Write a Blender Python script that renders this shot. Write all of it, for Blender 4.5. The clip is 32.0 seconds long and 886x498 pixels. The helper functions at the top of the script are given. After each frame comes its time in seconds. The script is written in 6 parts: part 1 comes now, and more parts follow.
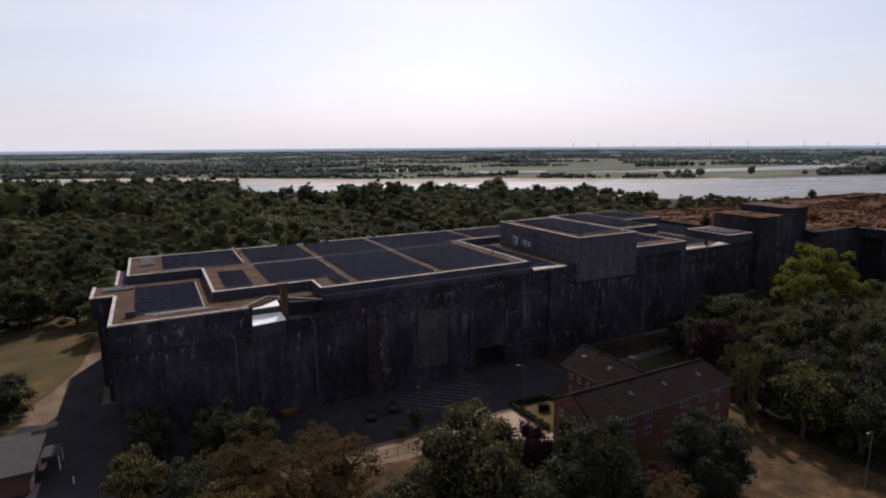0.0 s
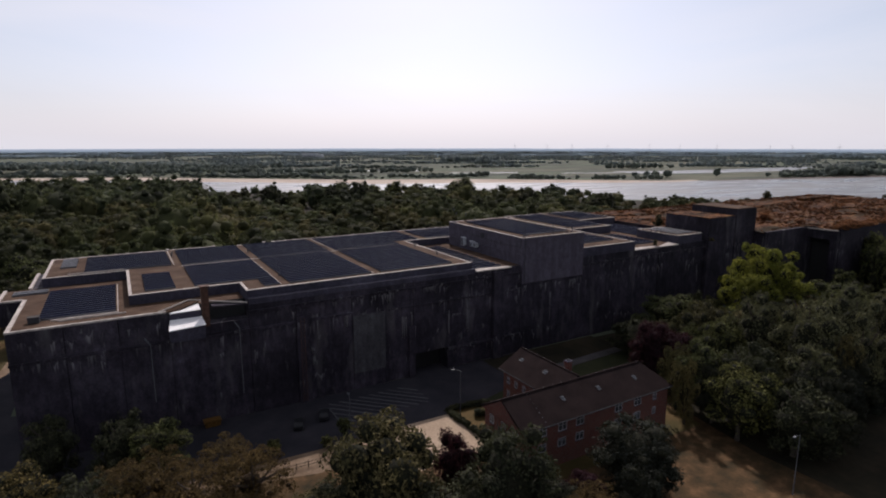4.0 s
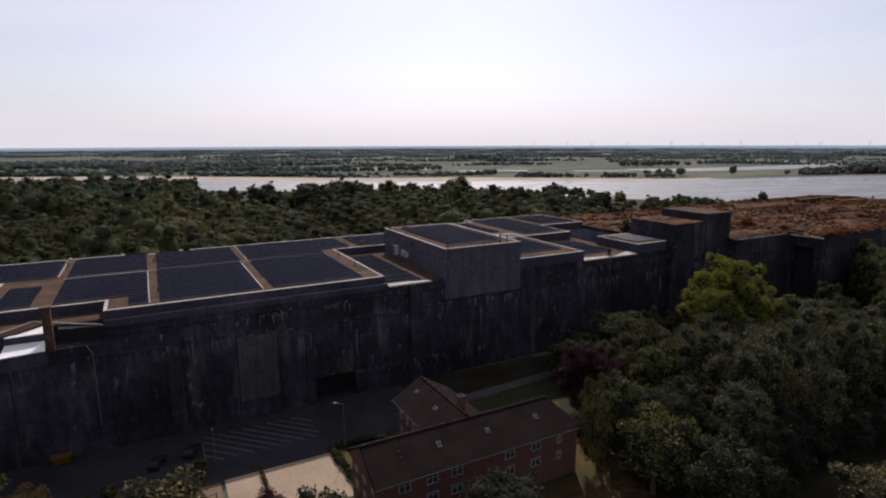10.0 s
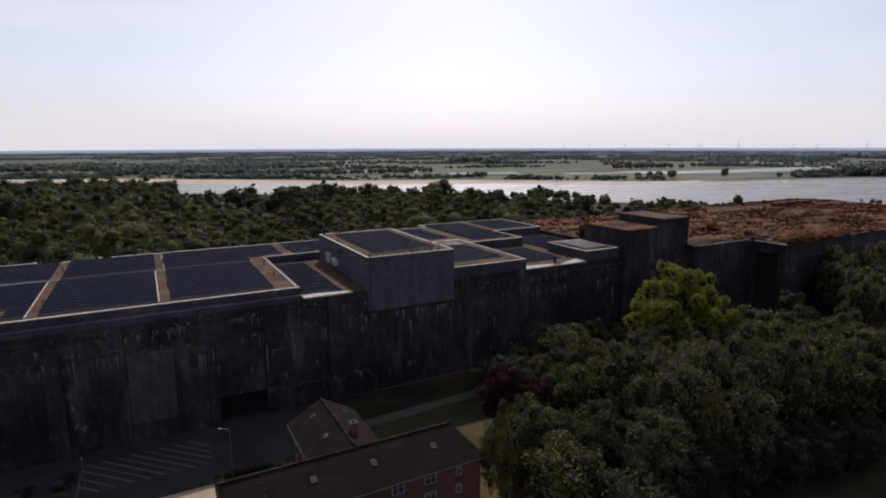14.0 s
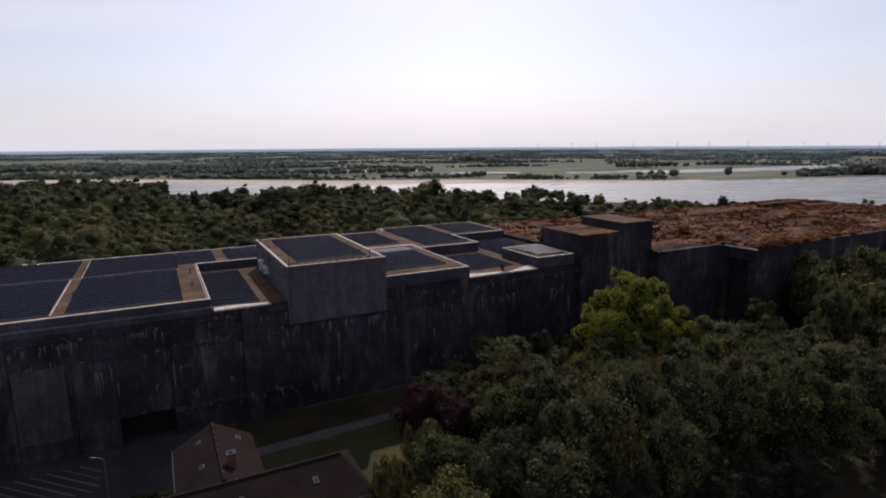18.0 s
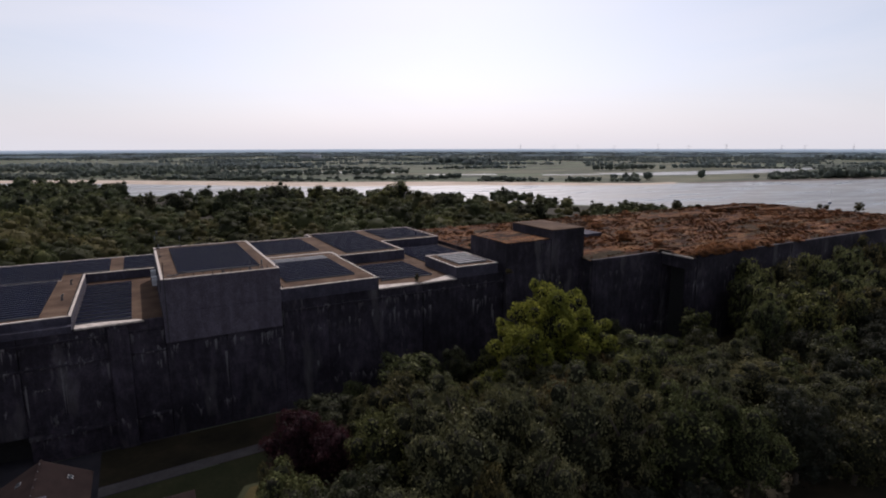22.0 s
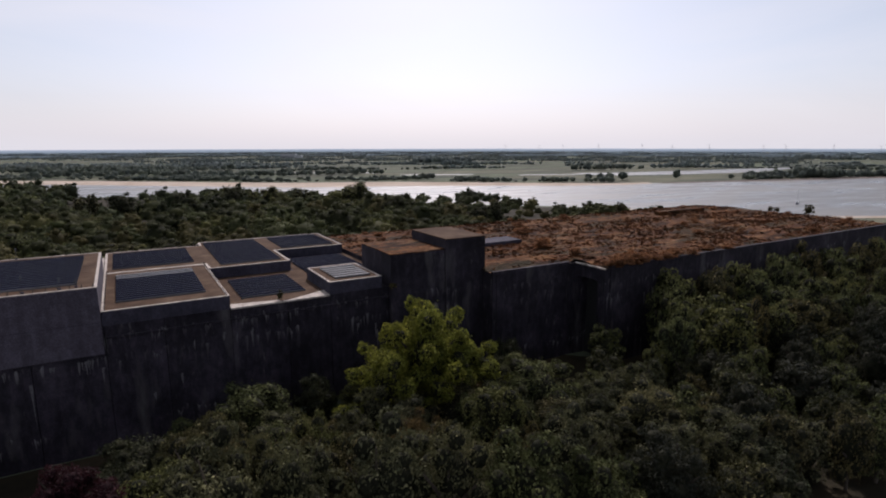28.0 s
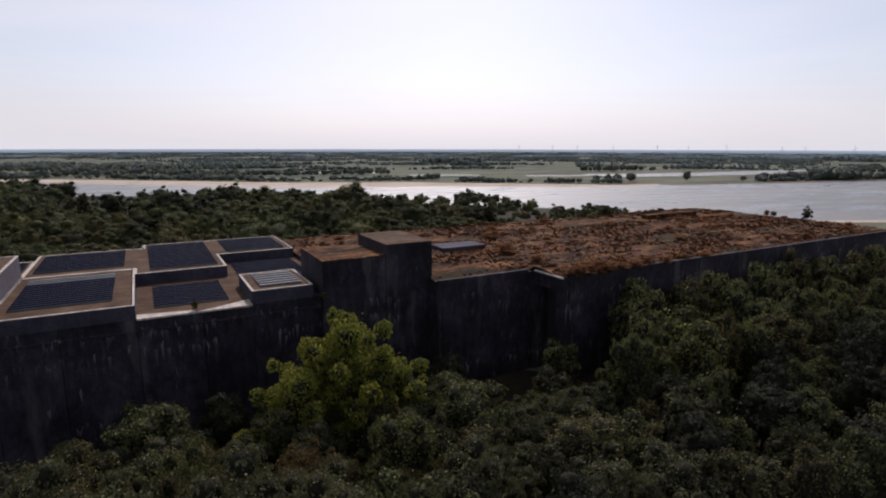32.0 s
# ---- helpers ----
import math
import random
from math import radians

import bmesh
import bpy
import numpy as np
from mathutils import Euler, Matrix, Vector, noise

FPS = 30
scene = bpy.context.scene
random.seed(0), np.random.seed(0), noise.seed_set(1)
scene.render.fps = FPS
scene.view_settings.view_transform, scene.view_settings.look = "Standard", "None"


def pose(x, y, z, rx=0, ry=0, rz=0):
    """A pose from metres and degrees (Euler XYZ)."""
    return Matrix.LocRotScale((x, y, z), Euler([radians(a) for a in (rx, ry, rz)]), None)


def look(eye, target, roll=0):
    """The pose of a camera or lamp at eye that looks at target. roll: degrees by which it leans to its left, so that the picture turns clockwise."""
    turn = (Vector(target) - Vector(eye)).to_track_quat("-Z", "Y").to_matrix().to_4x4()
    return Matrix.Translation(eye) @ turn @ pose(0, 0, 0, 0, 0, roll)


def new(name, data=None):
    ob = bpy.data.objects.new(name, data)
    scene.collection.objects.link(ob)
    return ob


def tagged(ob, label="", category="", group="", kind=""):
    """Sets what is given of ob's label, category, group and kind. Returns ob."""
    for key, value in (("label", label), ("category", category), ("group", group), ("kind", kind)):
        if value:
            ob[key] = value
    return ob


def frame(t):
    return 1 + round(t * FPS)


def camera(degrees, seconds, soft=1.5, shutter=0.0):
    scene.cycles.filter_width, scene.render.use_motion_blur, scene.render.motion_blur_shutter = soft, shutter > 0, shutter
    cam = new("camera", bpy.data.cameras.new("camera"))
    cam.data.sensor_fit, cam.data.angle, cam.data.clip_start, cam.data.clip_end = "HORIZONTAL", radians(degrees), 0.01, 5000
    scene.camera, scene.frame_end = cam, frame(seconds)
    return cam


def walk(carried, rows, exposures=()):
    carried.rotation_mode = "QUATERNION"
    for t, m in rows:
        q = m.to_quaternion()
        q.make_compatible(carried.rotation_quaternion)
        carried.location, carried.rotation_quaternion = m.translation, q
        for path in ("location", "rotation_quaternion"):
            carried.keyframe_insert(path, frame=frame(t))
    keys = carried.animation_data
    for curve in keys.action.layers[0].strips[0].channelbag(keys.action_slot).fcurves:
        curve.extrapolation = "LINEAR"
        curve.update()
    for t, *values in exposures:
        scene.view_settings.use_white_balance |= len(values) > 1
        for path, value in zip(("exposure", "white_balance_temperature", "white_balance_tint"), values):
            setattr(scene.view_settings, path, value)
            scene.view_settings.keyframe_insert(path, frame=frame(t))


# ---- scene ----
# ---------------------------------------------------------------- camera
cam = camera(77.2, 32.0, soft=2.0)
PATH = [
    (0, (4.160, -1.200, 52.295), (5.077, 0.539, 51.925), -0.4),
    (1, (4.521, -1.131, 52.287), (5.454, 0.599, 51.918), -0.3),
    (2, (6.045, -1.419, 52.083), (6.990, 0.305, 51.717), -0.2),
    (3, (9.166, -1.814, 51.701), (10.131, -0.100, 51.336), 0.0),
    (3.5, (11.136, -1.876, 51.586), (12.116, -0.171, 51.220), -0.0),
    (5.5, (20.035, -1.859, 51.272), (21.050, -0.176, 50.900), -0.1),
    (6, (22.385, -1.694, 51.393), (23.402, -0.014, 51.017), -0.2),
    (7, (27.232, -1.697, 51.883), (28.236, -0.010, 51.503), -0.2),
    (8, (31.939, -1.378, 52.345), (32.914, 0.328, 51.970), -0.3),
    (9, (36.445, -1.229, 52.395), (37.392, 0.492, 52.019), -0.3),
    (10, (40.767, -1.417, 52.111), (41.694, 0.315, 51.735), -0.2),
    (11, (45.238, -1.377, 51.763), (46.166, 0.355, 51.387), -0.3),
    (12, (49.721, -1.232, 51.955), (50.650, 0.499, 51.580), -0.1),
    (13, (54.093, -1.562, 51.857), (55.024, 0.170, 51.494), -0.2),
    (13.5, (56.359, -1.498, 51.806), (57.292, 0.233, 51.440), -0.2),
    (15.5, (65.586, -1.756, 51.526), (66.499, -0.015, 51.156), -0.3),
    (16, (67.840, -1.875, 51.717), (68.751, -0.132, 51.352), -0.4),
    (17, (72.197, -1.685, 51.830), (73.099, 0.061, 51.459), -0.4),
    (18, (76.726, -1.783, 51.894), (77.628, -0.036, 51.524), -0.4),
    (19, (81.249, -1.714, 52.108), (82.163, 0.026, 51.738), -0.2),
    (20, (85.908, -1.768, 52.046), (86.833, -0.033, 51.682), -0.2),
    (21, (90.468, -1.593, 52.008), (91.405, 0.136, 51.644), -0.1),
    (22, (95.134, -1.593, 51.874), (96.085, 0.128, 51.509), -0.1),
    (23, (99.787, -1.443, 51.928), (100.751, 0.270, 51.557), -0.2),
    (24, (104.163, -1.534, 52.106), (105.138, 0.172, 51.735), 0.0),
    (25, (108.652, -1.498, 51.954), (109.640, 0.201, 51.587), -0.1),
    (25.5, (111.024, -1.210, 51.977), (112.019, 0.486, 51.611), -0.0),
    (27.5, (120.191, -0.976, 51.915), (121.182, 0.722, 51.548), 0.1),
    (28, (122.456, -0.798, 51.810), (123.443, 0.903, 51.444), -0.1),
    (29, (126.829, -0.583, 51.880), (127.805, 1.123, 51.513), 0.0),
    (30, (131.455, -0.353, 51.720), (132.418, 1.361, 51.355), 0.0),
    (31, (135.955, -0.288, 51.659), (136.903, 1.434, 51.294), 0.0),
    (32, (140.381, 0.232, 51.277), (141.323, 1.957, 50.913), 0.1),
]
walk(cam, [(t, look(e, g, r)) for t, e, g, r in PATH], [(0, -0.31, 6180, 19.5), (32, -0.31, 6180, 19.5)])

# ---------------------------------------------------------------- sky and sun
SUN_TO = Vector((0.49, 0.893, 1.0)).normalized()
SUN_EL = math.asin(SUN_TO.z)
SUN_AZ = math.atan2(SUN_TO.x, SUN_TO.y)

world = bpy.data.worlds.new("world")
scene.world = world
world.use_nodes = True
wn = world.node_tree
wbg = wn.nodes["Background"]
sky = wn.nodes.new("ShaderNodeTexSky")
sky.sky_type = "NISHITA"
sky.sun_disc = False
sky.sun_elevation = SUN_EL
sky.sun_rotation = SUN_AZ
sky.altitude = 50
sky.air_density = 0.75
sky.dust_density = 1.9
sky.ozone_density = 1.0
haze = wn.nodes.new("ShaderNodeHueSaturation")
haze.inputs["Hue"].default_value = 0.478
haze.inputs["Saturation"].default_value = 0.66
wn.links.new(sky.outputs[0], haze.inputs["Color"])
veil = wn.nodes.new("ShaderNodeTexNoise")
veil.inputs["Scale"].default_value = 2.2
veil.inputs["Detail"].default_value = 6
veil.inputs["Distortion"].default_value = 0.6
spread = wn.nodes.new("ShaderNodeMapping")
spread.inputs["Scale"].default_value = (1.0, 1.0, 4.0)
wn.links.new(wn.nodes.new("ShaderNodeTexCoord").outputs["Generated"], spread.inputs["Vector"])
wn.links.new(spread.outputs[0], veil.inputs["Vector"])
thin = wn.nodes.new("ShaderNodeMapRange")
thin.inputs["From Min"].default_value = 0.42
thin.inputs["From Max"].default_value = 0.72
thin.inputs["To Min"].default_value = 0.16
thin.inputs["To Max"].default_value = 0.5
wn.links.new(veil.outputs["Fac"], thin.inputs["Value"])
cirrus = wn.nodes.new("ShaderNodeMix")
cirrus.data_type = "RGBA"
wn.links.new(thin.outputs[0], cirrus.inputs[0])
wn.links.new(haze.outputs[0], cirrus.inputs[6])
cirrus.inputs[7].default_value = (8.75, 8.45, 8.15, 1)
# pale summer haze that thickens towards the horizon
height = wn.nodes.new("ShaderNodeSeparateXYZ")
wn.links.new(spread.inputs["Vector"].links[0].from_socket, height.inputs[0])
low_air = wn.nodes.new("ShaderNodeMapRange")
low_air.interpolation_type = "SMOOTHSTEP"
low_air.inputs["From Min"].default_value = -0.02
low_air.inputs["From Max"].default_value = 0.11
low_air.inputs["To Min"].default_value = 0.8
low_air.inputs["To Max"].default_value = 0.0
wn.links.new(height.outputs["Z"], low_air.inputs["Value"])
mist = wn.nodes.new("ShaderNodeMix")
mist.data_type = "RGBA"
wn.links.new(low_air.outputs[0], mist.inputs[0])
wn.links.new(cirrus.outputs[2], mist.inputs[6])
mist.inputs[7].default_value = (7.7, 7.75, 7.75, 1)
wn.links.new(mist.outputs[2], wbg.inputs[0])
wbg.inputs[1].default_value = 0.13

sun_data = bpy.data.lights.new("sun", "SUN")
sun_data.energy = 4.7
sun_data.angle = radians(0.55)
sun_data.color = (1.0, 0.93, 0.84)
sun = new("sun", sun_data)
sun.matrix_world = look(SUN_TO * 300, (0, 0, 0))

# ---------------------------------------------------------------- materials
class Mat:
    """A small builder round one node material."""

    def __init__(self, name, rough=0.8, metal=0.0, spec=0.3):
        self.m = bpy.data.materials.new(name)
        self.m.use_nodes = True
        self.t = self.m.node_tree
        self.b = self.t.nodes["Principled BSDF"]
        self.b.inputs["Roughness"].default_value = rough
        self.b.inputs["Metallic"].default_value = metal
        self.b.inputs["Specular IOR Level"].default_value = spec

    def node(self, kind, **values):
        n = self.t.nodes.new(kind)
        for k, v in values.items():
            n.inputs[k.replace("_", " ")].default_value = v
        return n

    def link(self, a, b):
        self.t.links.new(a, b)

    def coords(self, scale=(1, 1, 1), world=False):
        if world:
            src = self.node("ShaderNodeNewGeometry").outputs["Position"]
        else:
            src = self.node("ShaderNodeTexCoord").outputs["Object"]
        mp = self.node("ShaderNodeMapping")
        mp.inputs["Scale"].default_value = scale
        self.link(src, mp.inputs["Vector"])
        return mp.outputs["Vector"]

    def noise(self, scale, detail=4.0, stretch=(1, 1, 1), world=False, rough=0.55):
        n = self.node("ShaderNodeTexNoise", Scale=scale, Detail=detail, Roughness=rough)
        self.link(self.coords(stretch, world), n.inputs["Vector"])
        return n.outputs["Fac"]

    def ramp(self, fac, *stops):
        r = self.t.nodes.new("ShaderNodeValToRGB")
        e = r.color_ramp.elements
        while len(e) < len(stops):
            e.new(0.5)
        for el, (p, c) in zip(e, stops):
            el.position = p
            el.color = (*c, 1) if len(c) == 3 else (c[0], c[0], c[0], 1)
        self.link(fac, r.inputs["Fac"])
        return r.outputs["Color"]

    def mix(self, fac, a, b, kind="MIX"):
        m = self.t.nodes.new("ShaderNodeMix")
        m.data_type, m.blend_type = "RGBA", kind
        if isinstance(fac, (int, float)):
            m.inputs[0].default_value = fac
        else:
            self.link(fac, m.inputs[0])
        for i, v in ((6, a), (7, b)):
            if isinstance(v, tuple):
                m.inputs[i].default_value = (*v, 1)
            else:
                self.link(v, m.inputs[i])
        return m.outputs[2]

    def color(self, c):
        if isinstance(c, tuple):
            self.b.inputs["Base Color"].default_value = (*c, 1)
        else:
            self.link(c, self.b.inputs["Base Color"])
        return self

    def bump(self, fac, strength=0.4, dist=0.1):
        b = self.node("ShaderNodeBump", Strength=strength, Distance=dist)
        self.link(fac, b.inputs["Height"])
        self.link(b.outputs[0], self.b.inputs["Normal"])
        return self


def concrete(name, dark, mid, light, streak=0.6, stains=True):
    """Weathered concrete with run-off streaks, blotches and pale lime runs."""
    m = Mat(name, 0.9, 0, 0.2)
    blot = m.noise(0.12, 6, world=True)
    base = m.ramp(blot, (0.3, dark), (0.55, mid), (0.75, light))
    run = m.noise(0.8, 7, (0.9, 0.9, 0.12), world=True, rough=0.65)
    runs = m.ramp(run, (0.35, (0.45,)), (0.6, (1.0,)))
    col = m.mix(streak, base, runs, "MULTIPLY")
    grain = m.noise(3.5, 6, world=True)
    col = m.mix(0.6, col, m.ramp(grain, (0.3, (0.5,)), (0.7, (1.3,))), "MULTIPLY")
    pits = m.noise(0.9, 7, (1, 1, 0.6), world=True, rough=0.7)
    col = m.mix(streak, col, m.ramp(pits, (0.36, (0.45,)), (0.52, (1.0,)), (0.66, (1.7,))), "MULTIPLY")
    if stains:
        lime = m.noise(0.7, 7, (1.3, 1.3, 0.3), world=True, rough=0.68)
        where = m.noise(0.09, 3, world=True)
        f1 = m.ramp(lime, (0.6, (0.0,)), (0.72, (1.0,)))
        f2 = m.ramp(where, (0.5, (0.0,)), (0.66, (0.7,)))
        f = m.mix(1.0, f1, f2, "MULTIPLY")
        sep = m.node("ShaderNodeSeparateXYZ")
        m.link(m.node("ShaderNodeNewGeometry").outputs["Position"], sep.inputs[0])
        comb = m.noise(1.5, 5, (1.0, 1.0, 0.045), world=True, rough=0.62)
        drips = None
        sway = m.node("ShaderNodeMapRange", From_Min=0.3, From_Max=0.7, To_Min=-1.0, To_Max=1.4)
        m.link(m.noise(0.9, 4, (1, 1, 0.02), world=True), sway.inputs["Value"])
        wavy = m.node("ShaderNodeMath")
        m.link(sep.outputs[2], wavy.inputs[0])
        m.link(sway.outputs[0], wavy.inputs[1])
        for top, low in ((20.5, 17.4), (17.0, 12.2), (5.0, 2.0)):
            fall = m.node("ShaderNodeMapRange", From_Min=low, From_Max=top, To_Min=-0.22, To_Max=0.02)
            m.link(wavy.outputs[0], fall.inputs["Value"])
            cut = m.node("ShaderNodeMath")
            cut.operation = "LESS_THAN"
            cut.inputs[1].default_value = top
            m.link(wavy.outputs[0], cut.inputs[0])
            total = m.node("ShaderNodeMath")
            m.link(comb, total.inputs[0])
            m.link(fall.outputs[0], total.inputs[1])
            hang = m.mix(1.0, m.ramp(total.outputs[0], (0.5, (0.0,)), (0.64, (1.0,))), cut.outputs[0], "MULTIPLY")
            drips = hang if drips is None else m.mix(1.0, drips, hang, "ADD")
        clump = m.noise(0.16, 3, (1, 1, 0.3), world=True)
        drips = m.mix(1.0, drips, m.ramp(clump, (0.43, (0.0,)), (0.6, (0.75,))), "MULTIPLY")
        tone = m.node("ShaderNodeObjectInfo").outputs["Random"]
        col = m.mix(0.8, col, m.ramp(tone, (0.0, (0.8,)), (1.0, (1.2,))), "MULTIPLY")
        wide = m.noise(0.25, 5, (1.0, 1.0, 0.25), world=True)
        col = m.mix(m.ramp(wide, (0.56, (0.0,)), (0.72, (0.35,))), col, (0.16, 0.15, 0.15))
        col = m.mix(f, col, (0.2, 0.195, 0.19))
        col = m.mix(drips, col, (0.2, 0.19, 0.195))
    m.color(col).bump(grain, 0.35, 0.08)
    return m.m


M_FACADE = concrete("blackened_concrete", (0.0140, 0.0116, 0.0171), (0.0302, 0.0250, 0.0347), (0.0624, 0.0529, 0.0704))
M_TOWER = concrete("smooth_grey_concrete", (0.0639, 0.0549, 0.0731), (0.0783, 0.0676, 0.0880), (0.0948, 0.0833, 0.1049), 0.35, False)
M_PATCH = concrete("pale_infill_concrete", (0.046, 0.044, 0.049), (0.06, 0.058, 0.064), (0.08, 0.078, 0.083), 0.5, False)
M_SLABSIDE = concrete("slab_edge_concrete", (0.0336, 0.0310, 0.0454), (0.0504, 0.0460, 0.0648), (0.0735, 0.0670, 0.0907), 0.4, False)


def plain(name, col, rough=0.7, metal=0.0, spec=0.3, var=0.18, scale=2.5, bump=0.0):
    m = Mat(name, rough, metal, spec)
    n = m.noise(scale, 5, world=True)
    lo = tuple(c * (1 - var) for c in col)
    hi = tuple(min(1, c * (1 + var)) for c in col)
    m.color(m.ramp(n, (0.3, lo), (0.7, hi)))
    if bump:
        m.bump(n, bump, 0.05)
    return m.m


M_KERB = plain("whitewashed_kerb", (0.3444, 0.3034, 0.2706), 0.85, var=0.4, scale=1.3)
M_WHITE = plain("white_membrane", (0.78, 0.76, 0.74), 0.7, var=0.1, scale=0.8)
M_METAL = plain("galvanised_steel", (0.1, 0.103, 0.112), 0.65, 0.4)
M_DARKMETAL = plain("dark_painted_steel", (0.04, 0.04, 0.044), 0.85, 0.0, 0.1)
M_ALU = plain("aluminium_frame", (0.11, 0.11, 0.12), 0.6, 0.3)
M_RUST = plain("rusty_steel", (0.075, 0.038, 0.026), 0.8, 0.2, var=0.4)
M_YELLOW = plain("yellow_paint", (0.1, 0.05, 0.01), 0.6, var=0.35)
M_FELT = plain("grey_roofing_felt", (0.0385, 0.0343, 0.0329), 0.95, var=0.2, scale=0.5)
M_CABINET = plain("white_cabinet", (0.42, 0.43, 0.45), 0.7)
M_FRAME = plain("white_window_frame", (0.28, 0.28, 0.3), 0.8, spec=0.1)
# Near-black colour for panels that imitate the shade inside openings.
M_VOID = plain("shade_black_panel", (0.02, 0.02, 0.02), 0.95)


def gravel():
    m = Mat("brown_roof_gravel", 0.95, 0, 0.1)
    n1 = m.noise(0.22, 6, world=True)
    n2 = m.noise(5.0, 4, world=True)
    c = m.ramp(n1, (0.3, (0.041, 0.0235, 0.015)), (0.5, (0.068, 0.041, 0.026)), (0.7, (0.1, 0.066, 0.044)))
    c = m.mix(0.5, c, m.ramp(n2, (0.3, (0.65,)), (0.7, (1.1,))), "MULTIPLY")
    m.color(c).bump(n2, 0.4, 0.06)
    return m.m


M_GRAVEL = gravel()


def heath():
    """Dry heather, straw-pale grass, bare dark patches and a faint grid of slab joints."""
    m = Mat("dry_brown_heath", 0.95, 0, 0.1)
    n1 = m.noise(0.16, 8, (0.6, 1.2, 1), world=True, rough=0.72)
    n2 = m.noise(0.9, 7, (0.7, 1.2, 1), world=True, rough=0.72)
    n3 = m.noise(0.2, 7, (0.45, 1.9, 1), world=True, rough=0.7)
    n4 = m.noise(0.11, 5, (0.6, 1.6, 1), world=True, rough=0.6)
    c = m.ramp(n1, (0.4, (0.012, 0.006, 0.003)), (0.47, (0.045, 0.017, 0.007)), (0.53, (0.085, 0.032, 0.011)), (0.6, (0.13, 0.058, 0.021)))
    c = m.mix(0.85, c, m.ramp(n2, (0.4, (0.3,)), (0.5, (0.9,)), (0.6, (1.6,))), "MULTIPLY")
    c = m.mix(m.ramp(n3, (0.54, (0.0,)), (0.6, (0.65,))), c, (0.19, 0.105, 0.05))
    c = m.mix(m.ramp(n4, (0.53, (0.0,)), (0.58, (0.75,))), c, (0.026, 0.02, 0.009))
    tufts = m.noise(2.6, 5, world=True, rough=0.7)
    c = m.mix(0.6, c, m.ramp(tufts, (0.4, (0.45,)), (0.6, (1.4,))), "MULTIPLY")
    m.color(c).bump(tufts, 0.9, 0.35)
    return m.m


M_HEATH = heath()


def ground_mat():
    m = Mat("meadow_ground", 0.95, 0, 0.1)
    far = m.noise(0.0035, 4, (0.4, 1.3, 1), world=True, rough=0.5)
    mid = m.noise(0.02, 6, world=True, rough=0.6)
    fine = m.noise(0.9, 6, world=True)
    # Field tones greyed towards blue to imitate haze over the plain.
    c = m.ramp(far, (0.36, (0.05, 0.058, 0.045)), (0.44, (0.1, 0.118, 0.075)), (0.5, (0.06, 0.066, 0.05)), (0.56, (0.125, 0.125, 0.085)), (0.62, (0.055, 0.067, 0.05)), (0.7, (0.115, 0.128, 0.08)))
    c = m.mix(0.6, c, m.ramp(mid, (0.3, (0.55,)), (0.7, (1.25,))), "MULTIPLY")
    c = m.mix(0.5, c, m.ramp(fine, (0.25, (0.6,)), (0.7, (1.15,))), "MULTIPLY")
    m.color(c).bump(fine, 0.5, 0.15)
    return m.m


M_GROUND = ground_mat()


def patchy(name, a, b, c, s1=0.1, s2=1.5, rough=0.95):
    m = Mat(name, rough, 0, 0.15)
    n1 = m.noise(s1, 6, world=True, rough=0.6)
    n2 = m.noise(s2, 5, world=True)
    col = m.ramp(n1, (0.32, a), (0.5, b), (0.68, c))
    col = m.mix(0.5, col, m.ramp(n2, (0.3, (0.65,)), (0.7, (1.15,))), "MULTIPLY")
    m.color(col).bump(n2, 0.4, 0.08)
    return m.m


M_DRYGRASS = patchy("dry_lawn", (0.024, 0.024, 0.008), (0.054, 0.041, 0.013), (0.098, 0.06, 0.023), 0.07, 1.6)
M_SOIL = patchy("bare_orange_soil", (0.022, 0.018, 0.008), (0.055, 0.033, 0.014), (0.112, 0.063, 0.029), 0.3, 2.6)
# Floor colour kept near black, with tree shade painted in.
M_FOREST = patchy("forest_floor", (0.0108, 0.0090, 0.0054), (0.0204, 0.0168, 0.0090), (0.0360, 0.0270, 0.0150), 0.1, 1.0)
M_ASPHALT = patchy("asphalt", (0.02, 0.019, 0.024), (0.027, 0.0255, 0.031), (0.037, 0.0345, 0.04), 0.15, 3)
M_PATH = patchy("sandy_path", (0.0936, 0.0612, 0.0374), (0.144, 0.0994, 0.0634), (0.1872, 0.1332, 0.09), 0.2, 2)
M_PAVING = patchy("pale_concrete_paving", (0.27, 0.2, 0.14), (0.31, 0.232, 0.162), (0.34, 0.257, 0.182), 0.15, 2)
# Dark green with the shade behind the house put into the colour.
M_GRASS = patchy("grass_with_painted_shade", (0.016, 0.019, 0.008), (0.026, 0.029, 0.012), (0.04, 0.04, 0.018), 0.1, 1.5)
M_SAND = patchy("beach_sand", (0.285, 0.225, 0.1725), (0.375, 0.3075, 0.2475), (0.4275, 0.36, 0.3), 0.02, 0.3)
M_PATHGREY = patchy("grey_gravel", (0.05, 0.046, 0.046), (0.066, 0.06, 0.06), (0.085, 0.078, 0.076), 0.2, 2)
M_MUD = patchy("tidal_mud", (0.075, 0.06, 0.054), (0.105, 0.084, 0.075), (0.1425, 0.1125, 0.0975), 0.02, 0.3)
M_LINE = plain("white_road_paint", (0.075, 0.075, 0.08), 0.8, var=0.3)


